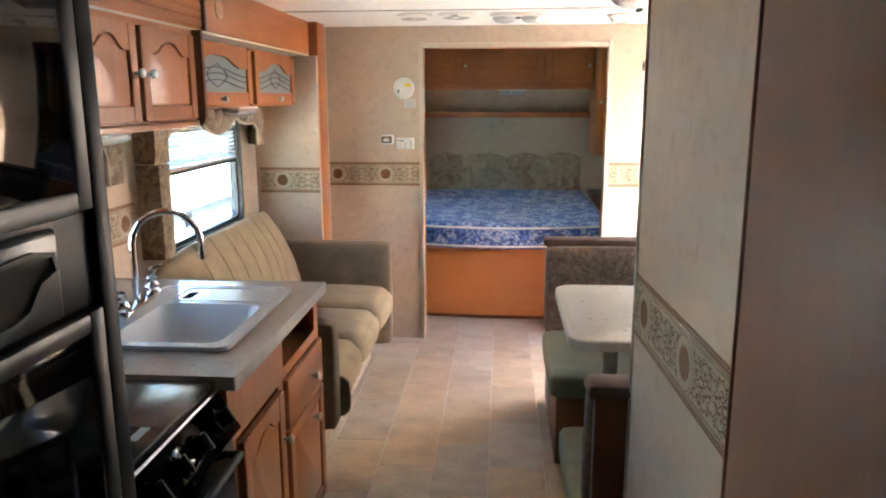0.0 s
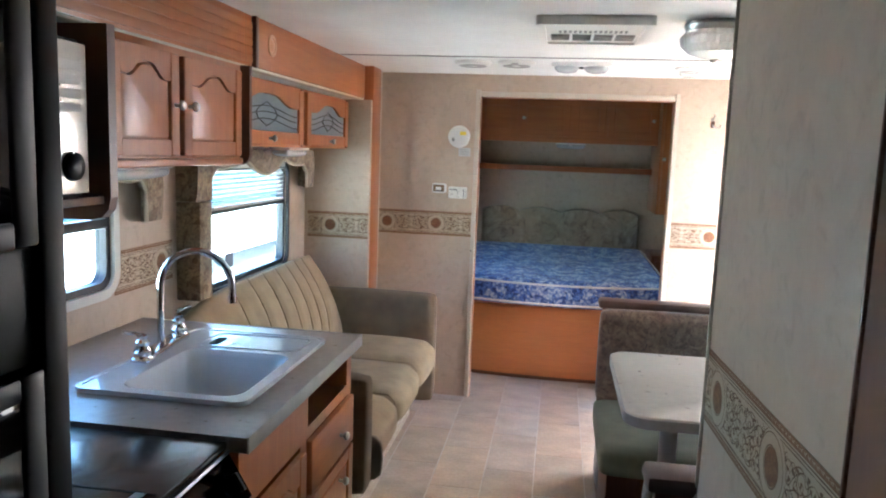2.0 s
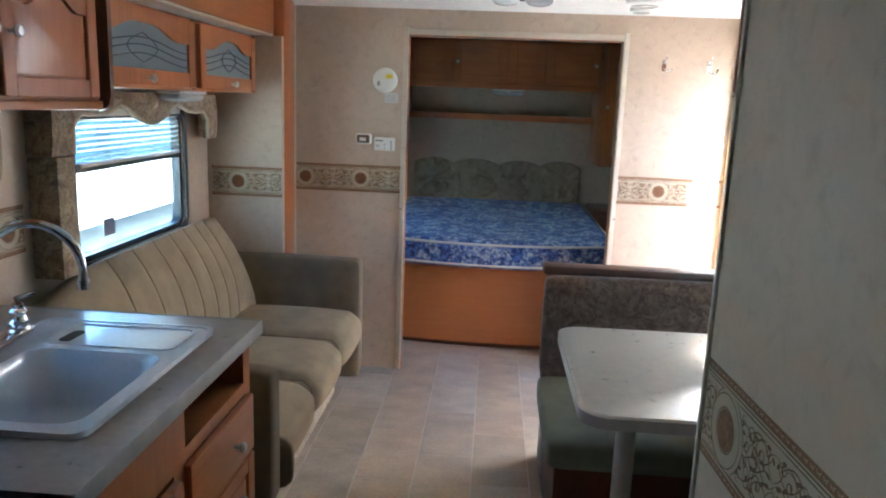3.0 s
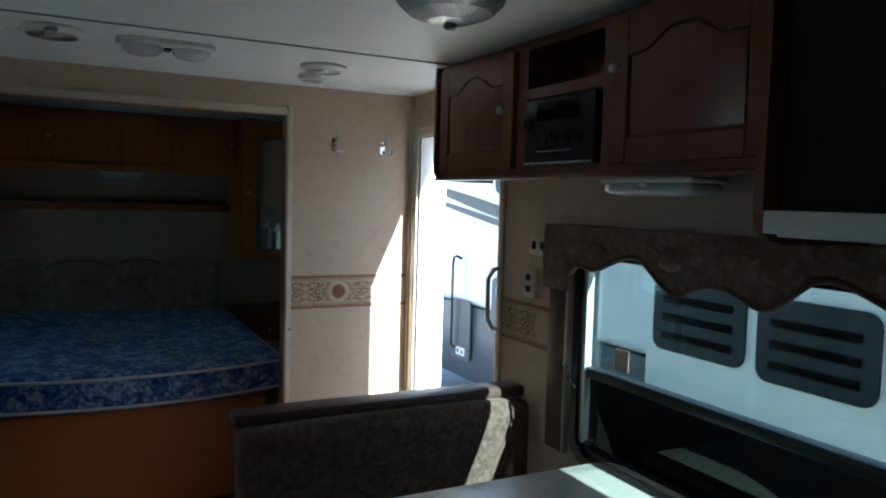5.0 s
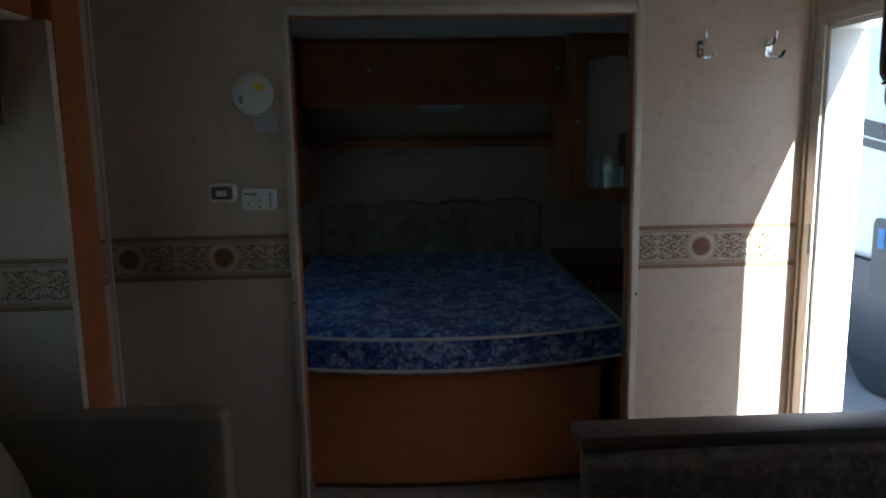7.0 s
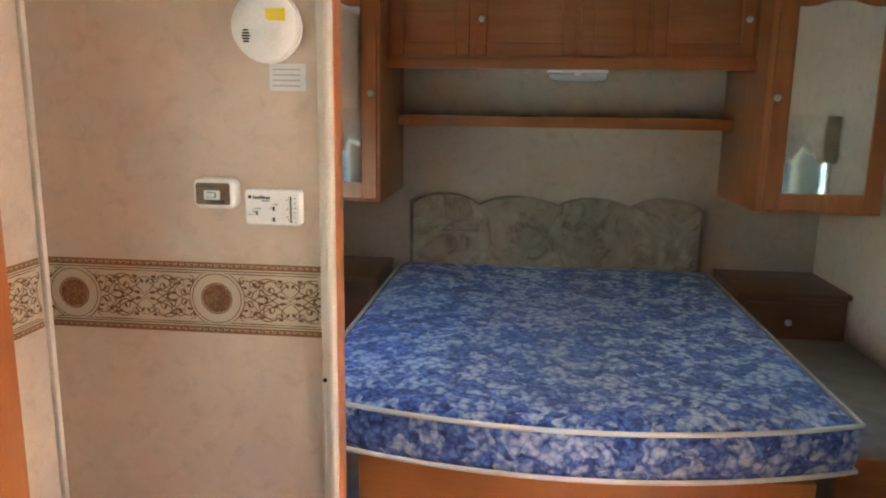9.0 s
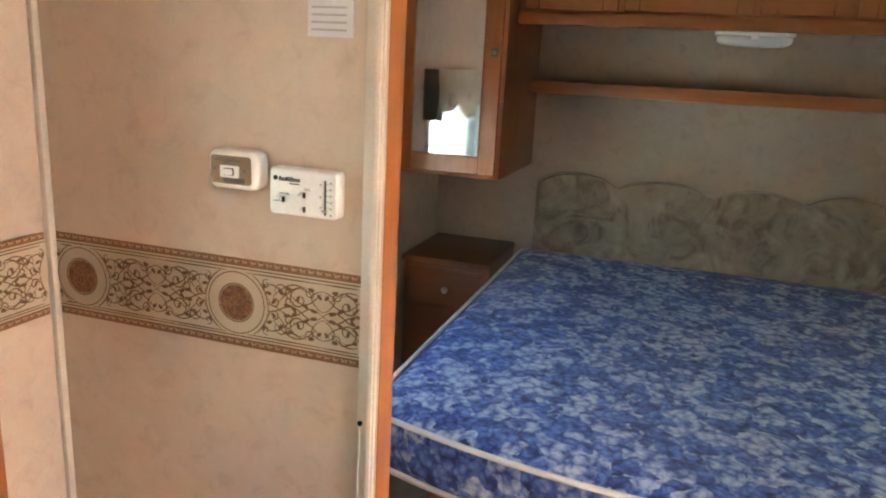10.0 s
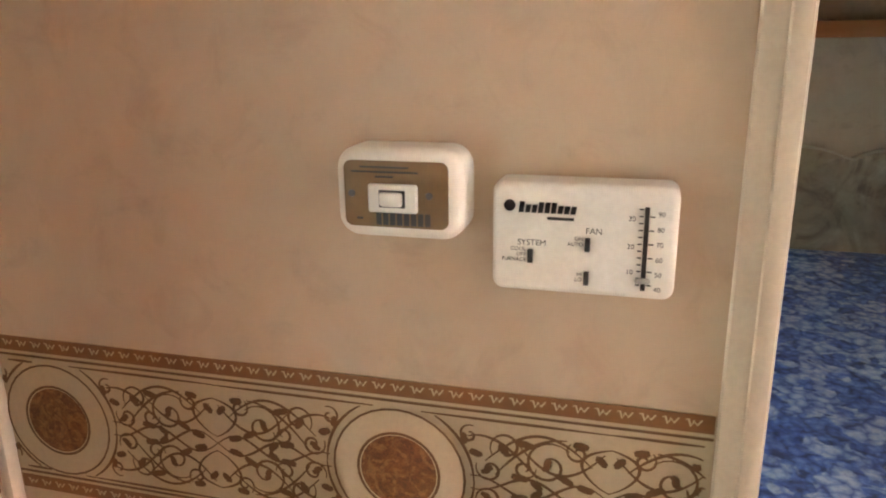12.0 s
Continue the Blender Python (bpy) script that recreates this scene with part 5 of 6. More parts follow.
RX = 1.352
def dinette_cabinet():
    t = thing("overhead_cabinet", (1.46, 2.98, 1.585), "dark cherry overhead cabinet with open shelf and radio", "cabinet")
    y0, y1 = 2.19, 3.634
    zb = 1.585
    bm = bmesh.new()
    add_box(bm, RX + 0.02, XR - 0.002, y0, y1, zb, zb + 0.018)
    add_box(bm, RX + 0.02, XR - 0.002, y0, y1, ZC - 0.02, ZC - 0.003)
    for y in (y0, 2.715, 3.085, y1 - 0.018):
        add_box(bm, RX + 0.02, XR - 0.002, y, y + 0.018, zb + 0.018, ZC - 0.02)
    add_box(bm, RX + 0.02, XR - 0.002, 2.733, 3.085, 1.81, 1.825)
    add_box(bm, XR - 0.02, XR - 0.003, y0 + 0.018, y1 - 0.018, zb + 0.018, ZC - 0.02)
    part("body", bm, DARK_WOOD, t)
    f = face_x(RX + 0.02, -1)
    bm = bmesh.new()
    for a, b, c, d in ((y0, y1, zb, zb + 0.025), (y0, y1, ZC - 0.03, ZC - 0.003), (y0, 2.22, zb + 0.025, ZC - 0.03), (2.68, 2.735, zb + 0.025, ZC - 0.03), (3.08, 3.135, zb + 0.025, ZC - 0.03), (3.604, y1, zb + 0.025, ZC - 0.03), (2.735, 3.08, 1.805, 1.835)):
        add_box(bm, a, b, c, d, 0.0, 0.018, f=f)
    part("face_frame", bm, DARK_WOOD, t)
    panel_door(t, f, 3.13, 3.609, zb + 0.02, ZC - 0.025, DARK_WOOD, 0.045, (3.165, 1.78), 0.06, w=0.018)
    panel_door(t, f, 2.215, 2.685, zb + 0.02, ZC - 0.025, DARK_WOOD, 0.045, (2.65, 1.83), 0.06, w=0.018)
    boxed("light_rail", DARK_WOOD_Y, t, (RX - 0.022, RX + 0.02, y0, y1 + 0.004, zb - 0.012, zb - 0.001), 0.005, "moulded bottom rail")
    bm = bmesh.new()
    prism(bm, [(XR - 0.002, ZC - 0.003), (XR - 0.002, zb - 0.012), (RX + 0.02, zb - 0.012), (RX - 0.005, zb - 0.004), (RX - 0.018, zb + 0.015), (RX - 0.02, zb + 0.04), (RX - 0.02, ZC - 0.003)], 0, 0.016, lambda u, v, w: (u, y1 + w, v))
    part("end_panel", bm, DARK_WOOD, t, "rounded end panel")
    r = thing("radio", (RX, 2.96, 1.615), "black car-style radio with silver buttons", "radio")
    boxed("face", BLACK, r, (RX - 0.01, RX + 0.15, 2.75, 3.07, 1.613, 1.80), 0.006)
    boxed("bezel", CHROME, r, (RX - 0.014, RX - 0.009, 2.755, 3.065, 1.613, 1.619), 0.001, "bright lower bezel")
    boxed("display", BLACK_GLASS, r, (RX - 0.013, RX - 0.009, 2.815, 3.005, 1.735, 1.785), 0.001)
    boxed("slot", GREY_METAL, r, (RX - 0.012, RX - 0.009, 2.845, 3.005, 1.648, 1.652), 0)
    for i in range(4):
        boxed("button", BLACK_SATIN, r, (RX - 0.014, RX - 0.009, 2.805 + 0.05 * i, 2.84 + 0.05 * i, 1.67, 1.69), 0.001)
    bm = bmesh.new()
    lathe(bm, [(0.018, 0), (0.016, 0.014), (0, 0.015)], at_point(face_x(RX - 0.01, -1), 3.04, 1.73), 16)
    part("dial", bm, BLACK_SATIN, r, smooth=True)
    # taller bay next to it
    b = thing("overhead_bay", (1.4, 1.9, 1.44), "deep dark cherry bay beside the overhead cabinet", "cabinet")
    bm = bmesh.new()
    prism(bm, [(XR - 0.002, ZC - 0.003), (XR - 0.002, 1.44), (1.32, 1.44), (1.285, 1.447), (1.268, 1.468), (1.262, 1.50), (1.262, ZC - 0.003)], 0, 0.022, lambda u, v, w: (u, 2.163 + w, v))
    part("side_panel", bm, DARK_WOOD, b, "rounded side panel")
    boxed("body", DARK, b, (1.30, XR - 0.002, 1.48, 2.162, 1.47, ZC - 0.003), 0.003)
    boxed("lower_strip", WHITE, b, (1.262, 1.299, 1.48, 2.162, 1.462, 1.503), 0.003, "white strip along its lower front")
    boxed("underside", WHITE, b, (1.30, XR - 0.002, 1.48, 2.162, 1.455, 1.468), 0.002, "white underside panel")
dinette_cabinet()
under_lamp(lambda u, v, w: (v, u, 1.573 - w), 2.63, 1.46, 0.32, 0.12, "clear-lens lamp under the overhead cabinet")
# ---- bedroom ----
def bed():
    t = thing("platform_bed", (0.44, 5.6, 0), "curved orange-brown wooden platform bed", "bed")
    n = 20
    def outline(x0, x1, y0, bow, y1):
        pts = [(x1, y1), (x0, y1)]
        for i in range(n + 1):
            s = i / n
            pts.append((x0 + (x1 - x0) * s, y0 + bow * (2 * s - 1) ** 2))
        return pts
    up = lambda u, v, w: (u, v, w)
    bm = bmesh.new()
    prism(bm, outline(-0.20, 1.03, 4.83, 0.045, 6.44), 0.03, 0.505, up)
    part("front_panel", bm, BED_WOOD, t, "curved orange board front", True)
    bm = bmesh.new()
    prism(bm, outline(-0.18, 1.01, 4.85, 0.045, 6.42), 0.0, 0.03, up)
    part("plinth", bm, OAK_EDGE, t, "dark recessed plinth")
    bm = bmesh.new()
    prism(bm, outline(-0.22, 1.05, 4.82, 0.09, 6.44), 0.506, 0.524, up)
    part("deck", bm, BED_WOOD, t)
    m = thing("mattress", (0.44, 5.6, 0.526), "bare blue floral mattress with white piping and rounded foot", "mattress")
    x0, x1, yf, bow, yh, z0, z1 = -0.365, 1.12, 4.735, 0.14, 6.365, 0.526, 0.69
    bm = bmesh.new()
    base = outline(x0, x1, yf, bow, yh)
    c = (0.38, 5.55)
    def shrink(k):
        return [(c[0] + (u - c[0]) * (1 - k / 0.74), c[1] + (v - c[1]) * (1 - k / 0.88)) for u, v in base]
    prof = [(0.03, z0), (0.006, z0 + 0.02), (0.0, z0 + 0.05), (-0.004, z0 + 0.09), (0.0, z1 - 0.03), (0.012, z1 - 0.008), (0.04, z1 + 0.004), (0.12, z1 + 0.012), (0.3, z1 + 0.016)]
    def swell(u, v, z):
        """The head end lies a little higher and draws in."""
        s = max(0.0, v - 5.2) / 1.26
        return u + (0.38 - u) * 0.055 * s, v, z + 0.068 * s * s * max(0, (z - z0) / (z1 - z0))
    rows = [[bm.verts.new(swell(u, v, z)) for u, v in shrink(k)] for k, z in prof]
    q = len(base)
    for a, b in zip(rows, rows[1:]):
        for i in range(q):
            bm.faces.new((a[i], a[(i + 1) % q], b[(i + 1) % q], b[i]))
    bm.faces.new(rows[0]), bm.faces.new(rows[-1])
    part("ticking", bm, BLUE_CLOTH, m, smooth=True)
    for k, z in ((-0.004, z1 - 0.012), (-0.002, z0 + 0.022)):
        bm = bmesh.new()
        tube(bm, [swell(u, v, z) for u, v in shrink(k)], 0.0075, 6, True)
        part("piping", bm, PIPING, m, "white piping", "all")
bed()

def headboard():
    t = thing("headboard", (0.44, 6.56, 0.5), "padded scalloped headboard in muted print", "headboard")
    x0, x1 = -0.295, 1.06
    pts = [(x0, 0.56), (x1, 0.56)]
    n = 64
    edges = [0, 0.23, 0.51, 0.76, 1.0]
    for i in range(n + 1):
        s = 1 - i / n
        k = max(j for j in range(4) if s >= edges[j] or j == 0)
        l = (s - edges[k]) / (edges[k + 1] - edges[k])
        hi = 1.067 if k in (0, 3) else 1.06
        pts.append((x0 + (x1 - x0) * s, hi - 0.05 + 0.05 * math.sin(math.pi * min(1, max(0, l))) ** 0.6))
    bm = bmesh.new()
    f = face_y(YB - 0.01)
    prism(bm, pts, 0.0, 0.07, f, 0.02, 0.02)
    part("pad", bm, HEAD_CLOTH, t, smooth=True)
    bm = bmesh.new()
    tube(bm, [f(u, v, 0.05) for u, v in pts[2:]], 0.006, 6)
    part("piping", bm, VAL_TRIM, t, "pale piping", "all")
headboard()

def wardrobe(x0, x1, inner):
    """A hanging wardrobe with a mirrored door; inner: the side (x) that looks to the bed."""
    t = thing("hanging_wardrobe", ((x0 + x1) / 2, 6.2, 1.085), "oak hanging wardrobe with a mirrored arched door", "wardrobe", "bedside wardrobes")
    boxed("body", OAK, t, (x0, x1, 5.90, YB - 0.002, 1.085, ZC - 0.003), 0.003)
    f = face_y(5.90)
    kx = x1 - 0.03 if inner > 0 else x0 + 0.03
    d = panel_door(t, f, x0 + 0.02, x1 - 0.012, 1.10, 1.94, OAK, 0.02, (kx, 1.516), 0.06)
    bm = bmesh.new()
    prism(bm, arch(x0 + 0.085, x1 - 0.075, 1.165, 1.86, 0.02), 0.0175, 0.0195, f)
    part("mirror", bm, MIRROR, d, "mirror pane")
wardrobe(XL + 0.004, -0.337, 1)
wardrobe(1.12, XR - 0.004, -1)

def bridge():
    t = thing("bridge_cabinet", (0.44, 6.2, 1.5), "oak bridge cabinet over the bed with four doors", "cabinet")
    x0, x1, yf = -0.335, 1.118, 6.05
    boxed("body", OAK_X, t, (x0, x1, yf, YB - 0.002, 1.645, ZC - 0.003), 0.003)
    f = face_y(yf)
    w = (x1 - x0) / 4
    for a, b, k in ((x0 + 0.02, 0.0, None), (0.02, 0.42, 0.05), (0.72, 1.1, 1.07)):
        panel_door(t, f, a, b, 1.67, 1.95, OAK_X, 0.0, (k, 1.81) if k else None, 0.05)
    panel_door(t, f, 0.44, 0.70, 1.67, 1.95, OAK_X, 0.0, None, 0.05)
    boxed("lower_rail", OAK_X, t, (x0, x1, yf - 0.022, yf, 1.62, 1.66), 0.004)
    s = thing("bed_shelf", (0.44, 6.5, 1.385), "oak shelf across the head of the bed", "shelf")
    boxed("board", OAK_X, s, (x0, x1, 6.32, YB - 0.002, 1.4, 1.418), 0.002)
    boxed("lip", OAK_X, s, (x0, x1, 6.30, 6.318, 1.382, 1.43), 0.004)
    under_lamp(lambda u, v, w: (u, v, 1.619 - w), 0.435, 6.08, 0.24, 0.10, "clear-lens lamp under the bridge cabinet")
bridge()

def nightstand(x0, x1, kx):
    t = thing("nightstand", ((x0 + x1) / 2, 6.3, 0), "brown corner nightstand with one drawer", "nightstand", "nightstands")
    boxed("body", NIGHT_WOOD, t, (x0, x1, 6.06, YB - 0.002, 0.0, 0.715), 0.003)
    boxed("top", NIGHT_WOOD, t, (x0 - 0.004, x1 + 0.004, 6.03, YB - 0.002, 0.717, 0.74), 0.006)
    d = boxed("drawer", NIGHT_WOOD, t, (x0 + 0.03, x1 - 0.03, 6.04, 6.058, 0.54, 0.695), 0.004)
    knob(d, face_y(6.04), kx, 0.62, 0.0)
nightstand(XL + 0.012, -0.385, -0.55)
nightstand(1.135, XR - 0.008, 1.33)
step = thing("bed_step", (1.34, 5.5, 0), "tan carpeted riser with oak edge beside the mattress", "riser")
boxed("carpet_top", CARPET, step, (1.125, XR - 0.006, 5.0, 6.02, 0.03, 0.56), 0.03, seg=3)
boxed("edge_strip", OAK_X, step, (1.125, XR - 0.006, 4.985, 4.999, 0.0, 0.53), 0.003)

# ---- fittings on the partition and ceiling ----
def lettering(parent, text, f, u, v, w, size, name="lettering", anchor="LEFT"):
    cu = bpy.data.curves.new(name, "FONT")
    cu.body, cu.size, cu.align_x, cu.extrude = text, size, anchor, 0.0001
    ob = new(name, cu)
    p0, pu, pv, pw = (Vector(f(u, v, w)), Vector(f(u + 1, v, w)), Vector(f(u, v + 1, w)), Vector(f(u, v, w + 1)))
    m = Matrix((pu - p0, pv - p0, pw - p0)).transposed().to_4x4()
    m.translation = p0 - origin(parent)
    ob.matrix_local = m
    ob.parent = parent
    cu.materials.append(INK)
    return ob


fP = face_y(YP)

def pillow_plate(bm, u0, u1, v0, v1, r, depth, rim, f, steps=5):
    """A moulded cover whose front edge rolls over with radius rim."""
    rows = [[bm.verts.new(f(u, v, 0.0)) for u, v in rounded(u0, u1, v0, v1, r, 6)]]
    for i in range(steps + 1):
        a = math.pi / 2 * i / steps
        k = rim * (1 - math.cos(a))
        rows.append([bm.verts.new(f(u, v, depth - rim + rim * math.sin(a))) for u, v in rounded(u0 + k, u1 - k, v0 + k, v1 - k, max(0.002, r - k * 0.6), 6)])
    n = len(rows[0])
    for a, b in zip(rows, rows[1:]):
        for i in range(n):
            bm.faces.new((a[i], a[(i + 1) % n], b[(i + 1) % n], b[i]))
    bm.faces.new(rows[0][::-1]), bm.faces.new(rows[-1])


def thermostat():
    t = thing("thermostat", (-0.25, YP, 1.27), "white rectangular thermostat with sliders and scale", "thermostat")
    u0, u1, v0, v1 = -0.300, -0.190, 1.240, 1.309
    bm = bmesh.new()
    pillow_plate(bm, u0, u1, v0, v1, 0.007, 0.024, 0.0045, fP)
    part("cover", bm, WHITE, t, smooth=True)
    w = 0.0241
    def bar(nm, a, b, c, d, mat_=INK, h=0.0006, lab=""):
        bm = bmesh.new()
        add_box(bm, a, b, c, d, w, w + h, f=fP)
        return part(nm, bm, mat_, t, lab)
    bm = bmesh.new()
    for i in range(9):
        a = u0 + 0.0165 + 0.0039 * i
        h = 0.0066 if i in (0, 3, 4, 5) else 0.0048
        prism(bm, [(a, v1 - 0.0185), (a + 0.003, v1 - 0.0185), (a + 0.0038, v1 - 0.0185 + h), (a + 0.0008, v1 - 0.0185 + h)], w, w + 0.0006, fP)
    part("logo_bar", bm, INK, t, "dark slanted printed mark")
    bm = bmesh.new()
    lathe(bm, [(0.0036, w), (0.0036, w + 0.0006), (0, w + 0.0006)], at_point(fP, u0 + 0.011, v1 - 0.0145), 14)
    part("logo_dot", bm, INK, t)
    bar("small_print", u0 + 0.034, u0 + 0.050, v1 - 0.0225, v1 - 0.0208)
    lettering(t, "SYSTEM", fP, u0 + 0.016, v0 + 0.030, w, 0.0052)
    lettering(t, "FAN", fP, u0 + 0.057, v0 + 0.039, w, 0.0052)
    for txt, a, y in (("COOL", 0.0215, 0.0262), ("OFF", 0.0215, 0.0228), ("FURNACE", 0.0215, 0.0194), ("ON", 0.056, 0.0345), ("AUTO", 0.056, 0.031), ("HI", 0.056, 0.0122), ("LO", 0.056, 0.0088)):
        lettering(t, txt, fP, u0 + a, v0 + y, w, 0.0034, anchor="RIGHT")
    for a, c in ((0.0228, 0.0195), (0.057, 0.0285), (0.057, 0.0075)):
        bar("slider", u0 + a, u0 + a + 0.003, v0 + c, v0 + c + 0.008, INK, 0.003, "small black slider")
    bar("scale_slot", u0 + 0.0905, u0 + 0.0932, v0 + 0.006, v1 - 0.012, INK, 0.0008, "black temperature slot")
    for i in range(12):
        y = v0 + 0.009 + 0.0042 * i
        bar("scale_tick", u0 + 0.0875, u0 + 0.0900, y, y + 0.0007)
        if i % 2 == 0:
            bar("scale_tick", u0 + 0.0935, u0 + 0.0965, y, y + 0.0007)
    for txt, k in (("90", 0), ("80", 1), ("70", 2), ("60", 3), ("50", 4), ("40", 5)):
        lettering(t, txt, fP, u0 + 0.098, v1 - 0.0175 - 0.0092 * k, w, 0.0042)
    for txt, k in (("30", 0.35), ("20", 2.2), ("10", 3.9)):
        lettering(t, txt, fP, u0 + 0.0815, v1 - 0.0175 - 0.0092 * k, w, 0.0042)
    bm = bmesh.new()
    add_box(bm, u0 + 0.087, u0 + 0.096, v0 + 0.011, v0 + 0.014, w, w + 0.004, 0.001, 1, fP)
    part("temperature_slider", bm, GREY_METAL, t, smooth=True)
thermostat()

def lift_switch():
    t = thing("wall_switch", (-0.365, YP, 1.297), "white boxed rocker switch with bronze face plate", "switch")
    u0, u1, v0, v1 = -0.401, -0.317, 1.270, 1.328
    bm = bmesh.new()
    pillow_plate(bm, u0, u1, v0, v1, 0.014, 0.03, 0.008, fP, 7)
    part("box", bm, WHITE, t, smooth=True)
    bm = bmesh.new()
    prism(bm, rounded(u0 + 0.007, u1 - 0.009, v0 + 0.008, v1 - 0.008, 0.005), 0.0301, 0.0312, fP)
    p = part("face_plate", bm, PLATE_GOLD, t, "bronze printed plate")
    bm = bmesh.new()
    add_box(bm, u0 + 0.024, u1 - 0.028, v0 + 0.018, v0 + 0.036, 0.0312, 0.035, 0.001, 1, fP)
    part("switch_bezel", bm, WHITE, p, smooth=True)
    bm = bmesh.new()
    add_box(bm, u0 + 0.0315, u1 - 0.0355, v0 + 0.0215, v0 + 0.0325, 0.035, 0.0354, 0.0, 1, fP)
    part("rocker_gap", bm, INK, p, "dark gap round the rocker")
    bm = bmesh.new()
    add_box(bm, u0 + 0.0325, u1 - 0.0365, v0 + 0.0225, v0 + 0.0315, 0.0354, 0.039, 0.002, 2, fP)
    part("rocker", bm, WHITE, p, "white rocker", True)
    bm = bmesh.new()
    for i in range(8):
        a = u0 + 0.028 + 0.0046 * i
        add_box(bm, a, a + 0.0034, v0 + 0.0095, v0 + 0.0175, 0.0312, 0.0316, f=fP)
    part("logo_bar", bm, INK, p, "dark printed mark")
    bm = bmesh.new()
    add_box(bm, u0 + 0.015, u0 + 0.019, v0 + 0.0125, v0 + 0.014, 0.0312, 0.0316, f=fP)
    part("dash_mark", bm, INK, p)
    for y, a, b in ((0.0455, 0.018, 0.050), (0.0425, 0.012, 0.056), (0.0395, 0.028, 0.040)):
        bm = bmesh.new()
        add_box(bm, u0 + a, u0 + b, v0 + y, v0 + y + 0.0012, 0.0312, 0.0315, f=fP)
        part("small_print", bm, INK, p)
    for a in (0.012, 0.063):
        bm = bmesh.new()
        lathe(bm, [(0.0024, 0.0312), (0.0021, 0.0322), (0, 0.0325)], at_point(fP, u0 + a, v0 + 0.029), 12)
        part("screw", bm, DARK_CHROME, p, smooth=True)
lift_switch()

def detector():
    t = thing("smoke_detector", (-0.25, YP, 1.61), "round ivory smoke detector with a yellow sticker", "smoke detector")
    f = at_point(fP, -0.25, 1.611)
    bm = bmesh.new()
    lathe(bm, [(0.066, 0), (0.066, 0.008), (0.062, 0.010), (0.062, 0.026), (0.055, 0.034), (0.03, 0.038), (0, 0.039)], f, 36)
    part("cover", bm, FRAME_WHITE, t, smooth=True)
    bm = bmesh.new()
    prism(bm, [(0.008, 0.008), (0.045, 0.008), (0.045, 0.03), (0.008, 0.03)], 0.0355, 0.0385, f)
    part("sticker", bm, YELLOW, t, "yellow sticker")
    for i in range(5):
        bm = bmesh.new()
        h = 0.016 - 0.003 * abs(i - 2)
        add_box(bm, -0.03 - h / 2, -0.03 + h / 2, -0.03 + 0.005 * i, -0.027 + 0.005 * i, 0.034, 0.0385, f=f)
        part("sounder_slot", bm, DARK, t)
    l = thing("notice_label", (-0.215, YP, 1.52), "pale printed label under the detector", "label")
    boxed("paper", PALE, l, (-0.25, -0.18, YP - 0.002, YP, 1.495, 1.545), 0)
    for i in range(4):
        boxed("text_line", GREY_METAL, l, (-0.244, -0.19, YP - 0.0026, YP - 0.002, 1.503 + 0.01 * i, 1.506 + 0.01 * i), 0)
detector()

def coat_hook(u, v):
    t = thing("coat_hook", (u, YP, v), "double chrome coat hook on the wall", "coat hook", "coat hooks")
    bm = bmesh.new()
    prism(bm, rounded(u - 0.011, u + 0.011, v - 0.028, v + 0.03, 0.01), 0, 0.004, fP)
    part("plate", bm, CHROME, t, smooth=True)
    bm = bmesh.new()
    tube(bm, [fP(u, v + 0.01, 0.003), fP(u, v + 0.012, 0.03), fP(u, v + 0.03, 0.045), fP(u, v + 0.05, 0.048)], 0.005, 8)
    part("upper_hook", bm, CHROME, t, smooth=True)
    bm = bmesh.new()
    tube(bm, [fP(u, v - 0.012, 0.003), fP(u + 0.01, v - 0.03, 0.02), fP(u + 0.028, v - 0.03, 0.03), fP(u + 0.038, v - 0.01, 0.034)], 0.005, 8)
    part("lower_hook", bm, CHROME, t, smooth=True)
coat_hook(1.20, 1.735)
coat_hook(1.43, 1.735)

def plate(y, z, label, two=True):
    t = thing("switch_plate", (XR, y, z), label, "switch", "wall plates")
    bm = bmesh.new()
    add_box(bm, y - 0.057, y + 0.057, z - 0.035, z + 0.035, 0, 0.008, 0.003, 2, fE)
    part("cover", bm, CREAM, t, smooth=True)
    for d in ((-0.025, 0.025) if two else (0.0,)):
        bm = bmesh.new()
        add_box(bm, y + d - 0.010, y + d + 0.010, z - 0.014, z + 0.014, 0.008, 0.013, 0.002, 2, fE)
        part("rocker", bm, BLACK_SATIN if two else WHITE, t, smooth=True)
plate(3.312, 1.36, "ivory switch plate with two dark rockers")
def handset_plate():
    t = thing("light_switch", (XR, 3.37, 1.23), "ivory upright switch box by the entry", "switch")
    bm = bmesh.new()
    add_box(bm, 3.305, 3.375, 1.18, 1.28, 0, 0.022, 0.005, 2, fE)
    part("cover", bm, CREAM, t, smooth=True)
    for z in (1.21, 1.25):
        bm = bmesh.new()
        add_box(bm, 3.33, 3.355, z - 0.010, z + 0.010, 0.022, 0.028, 0.002, 1, fE)
        part("rocker", bm, DARK, t, smooth=True)
handset_plate()

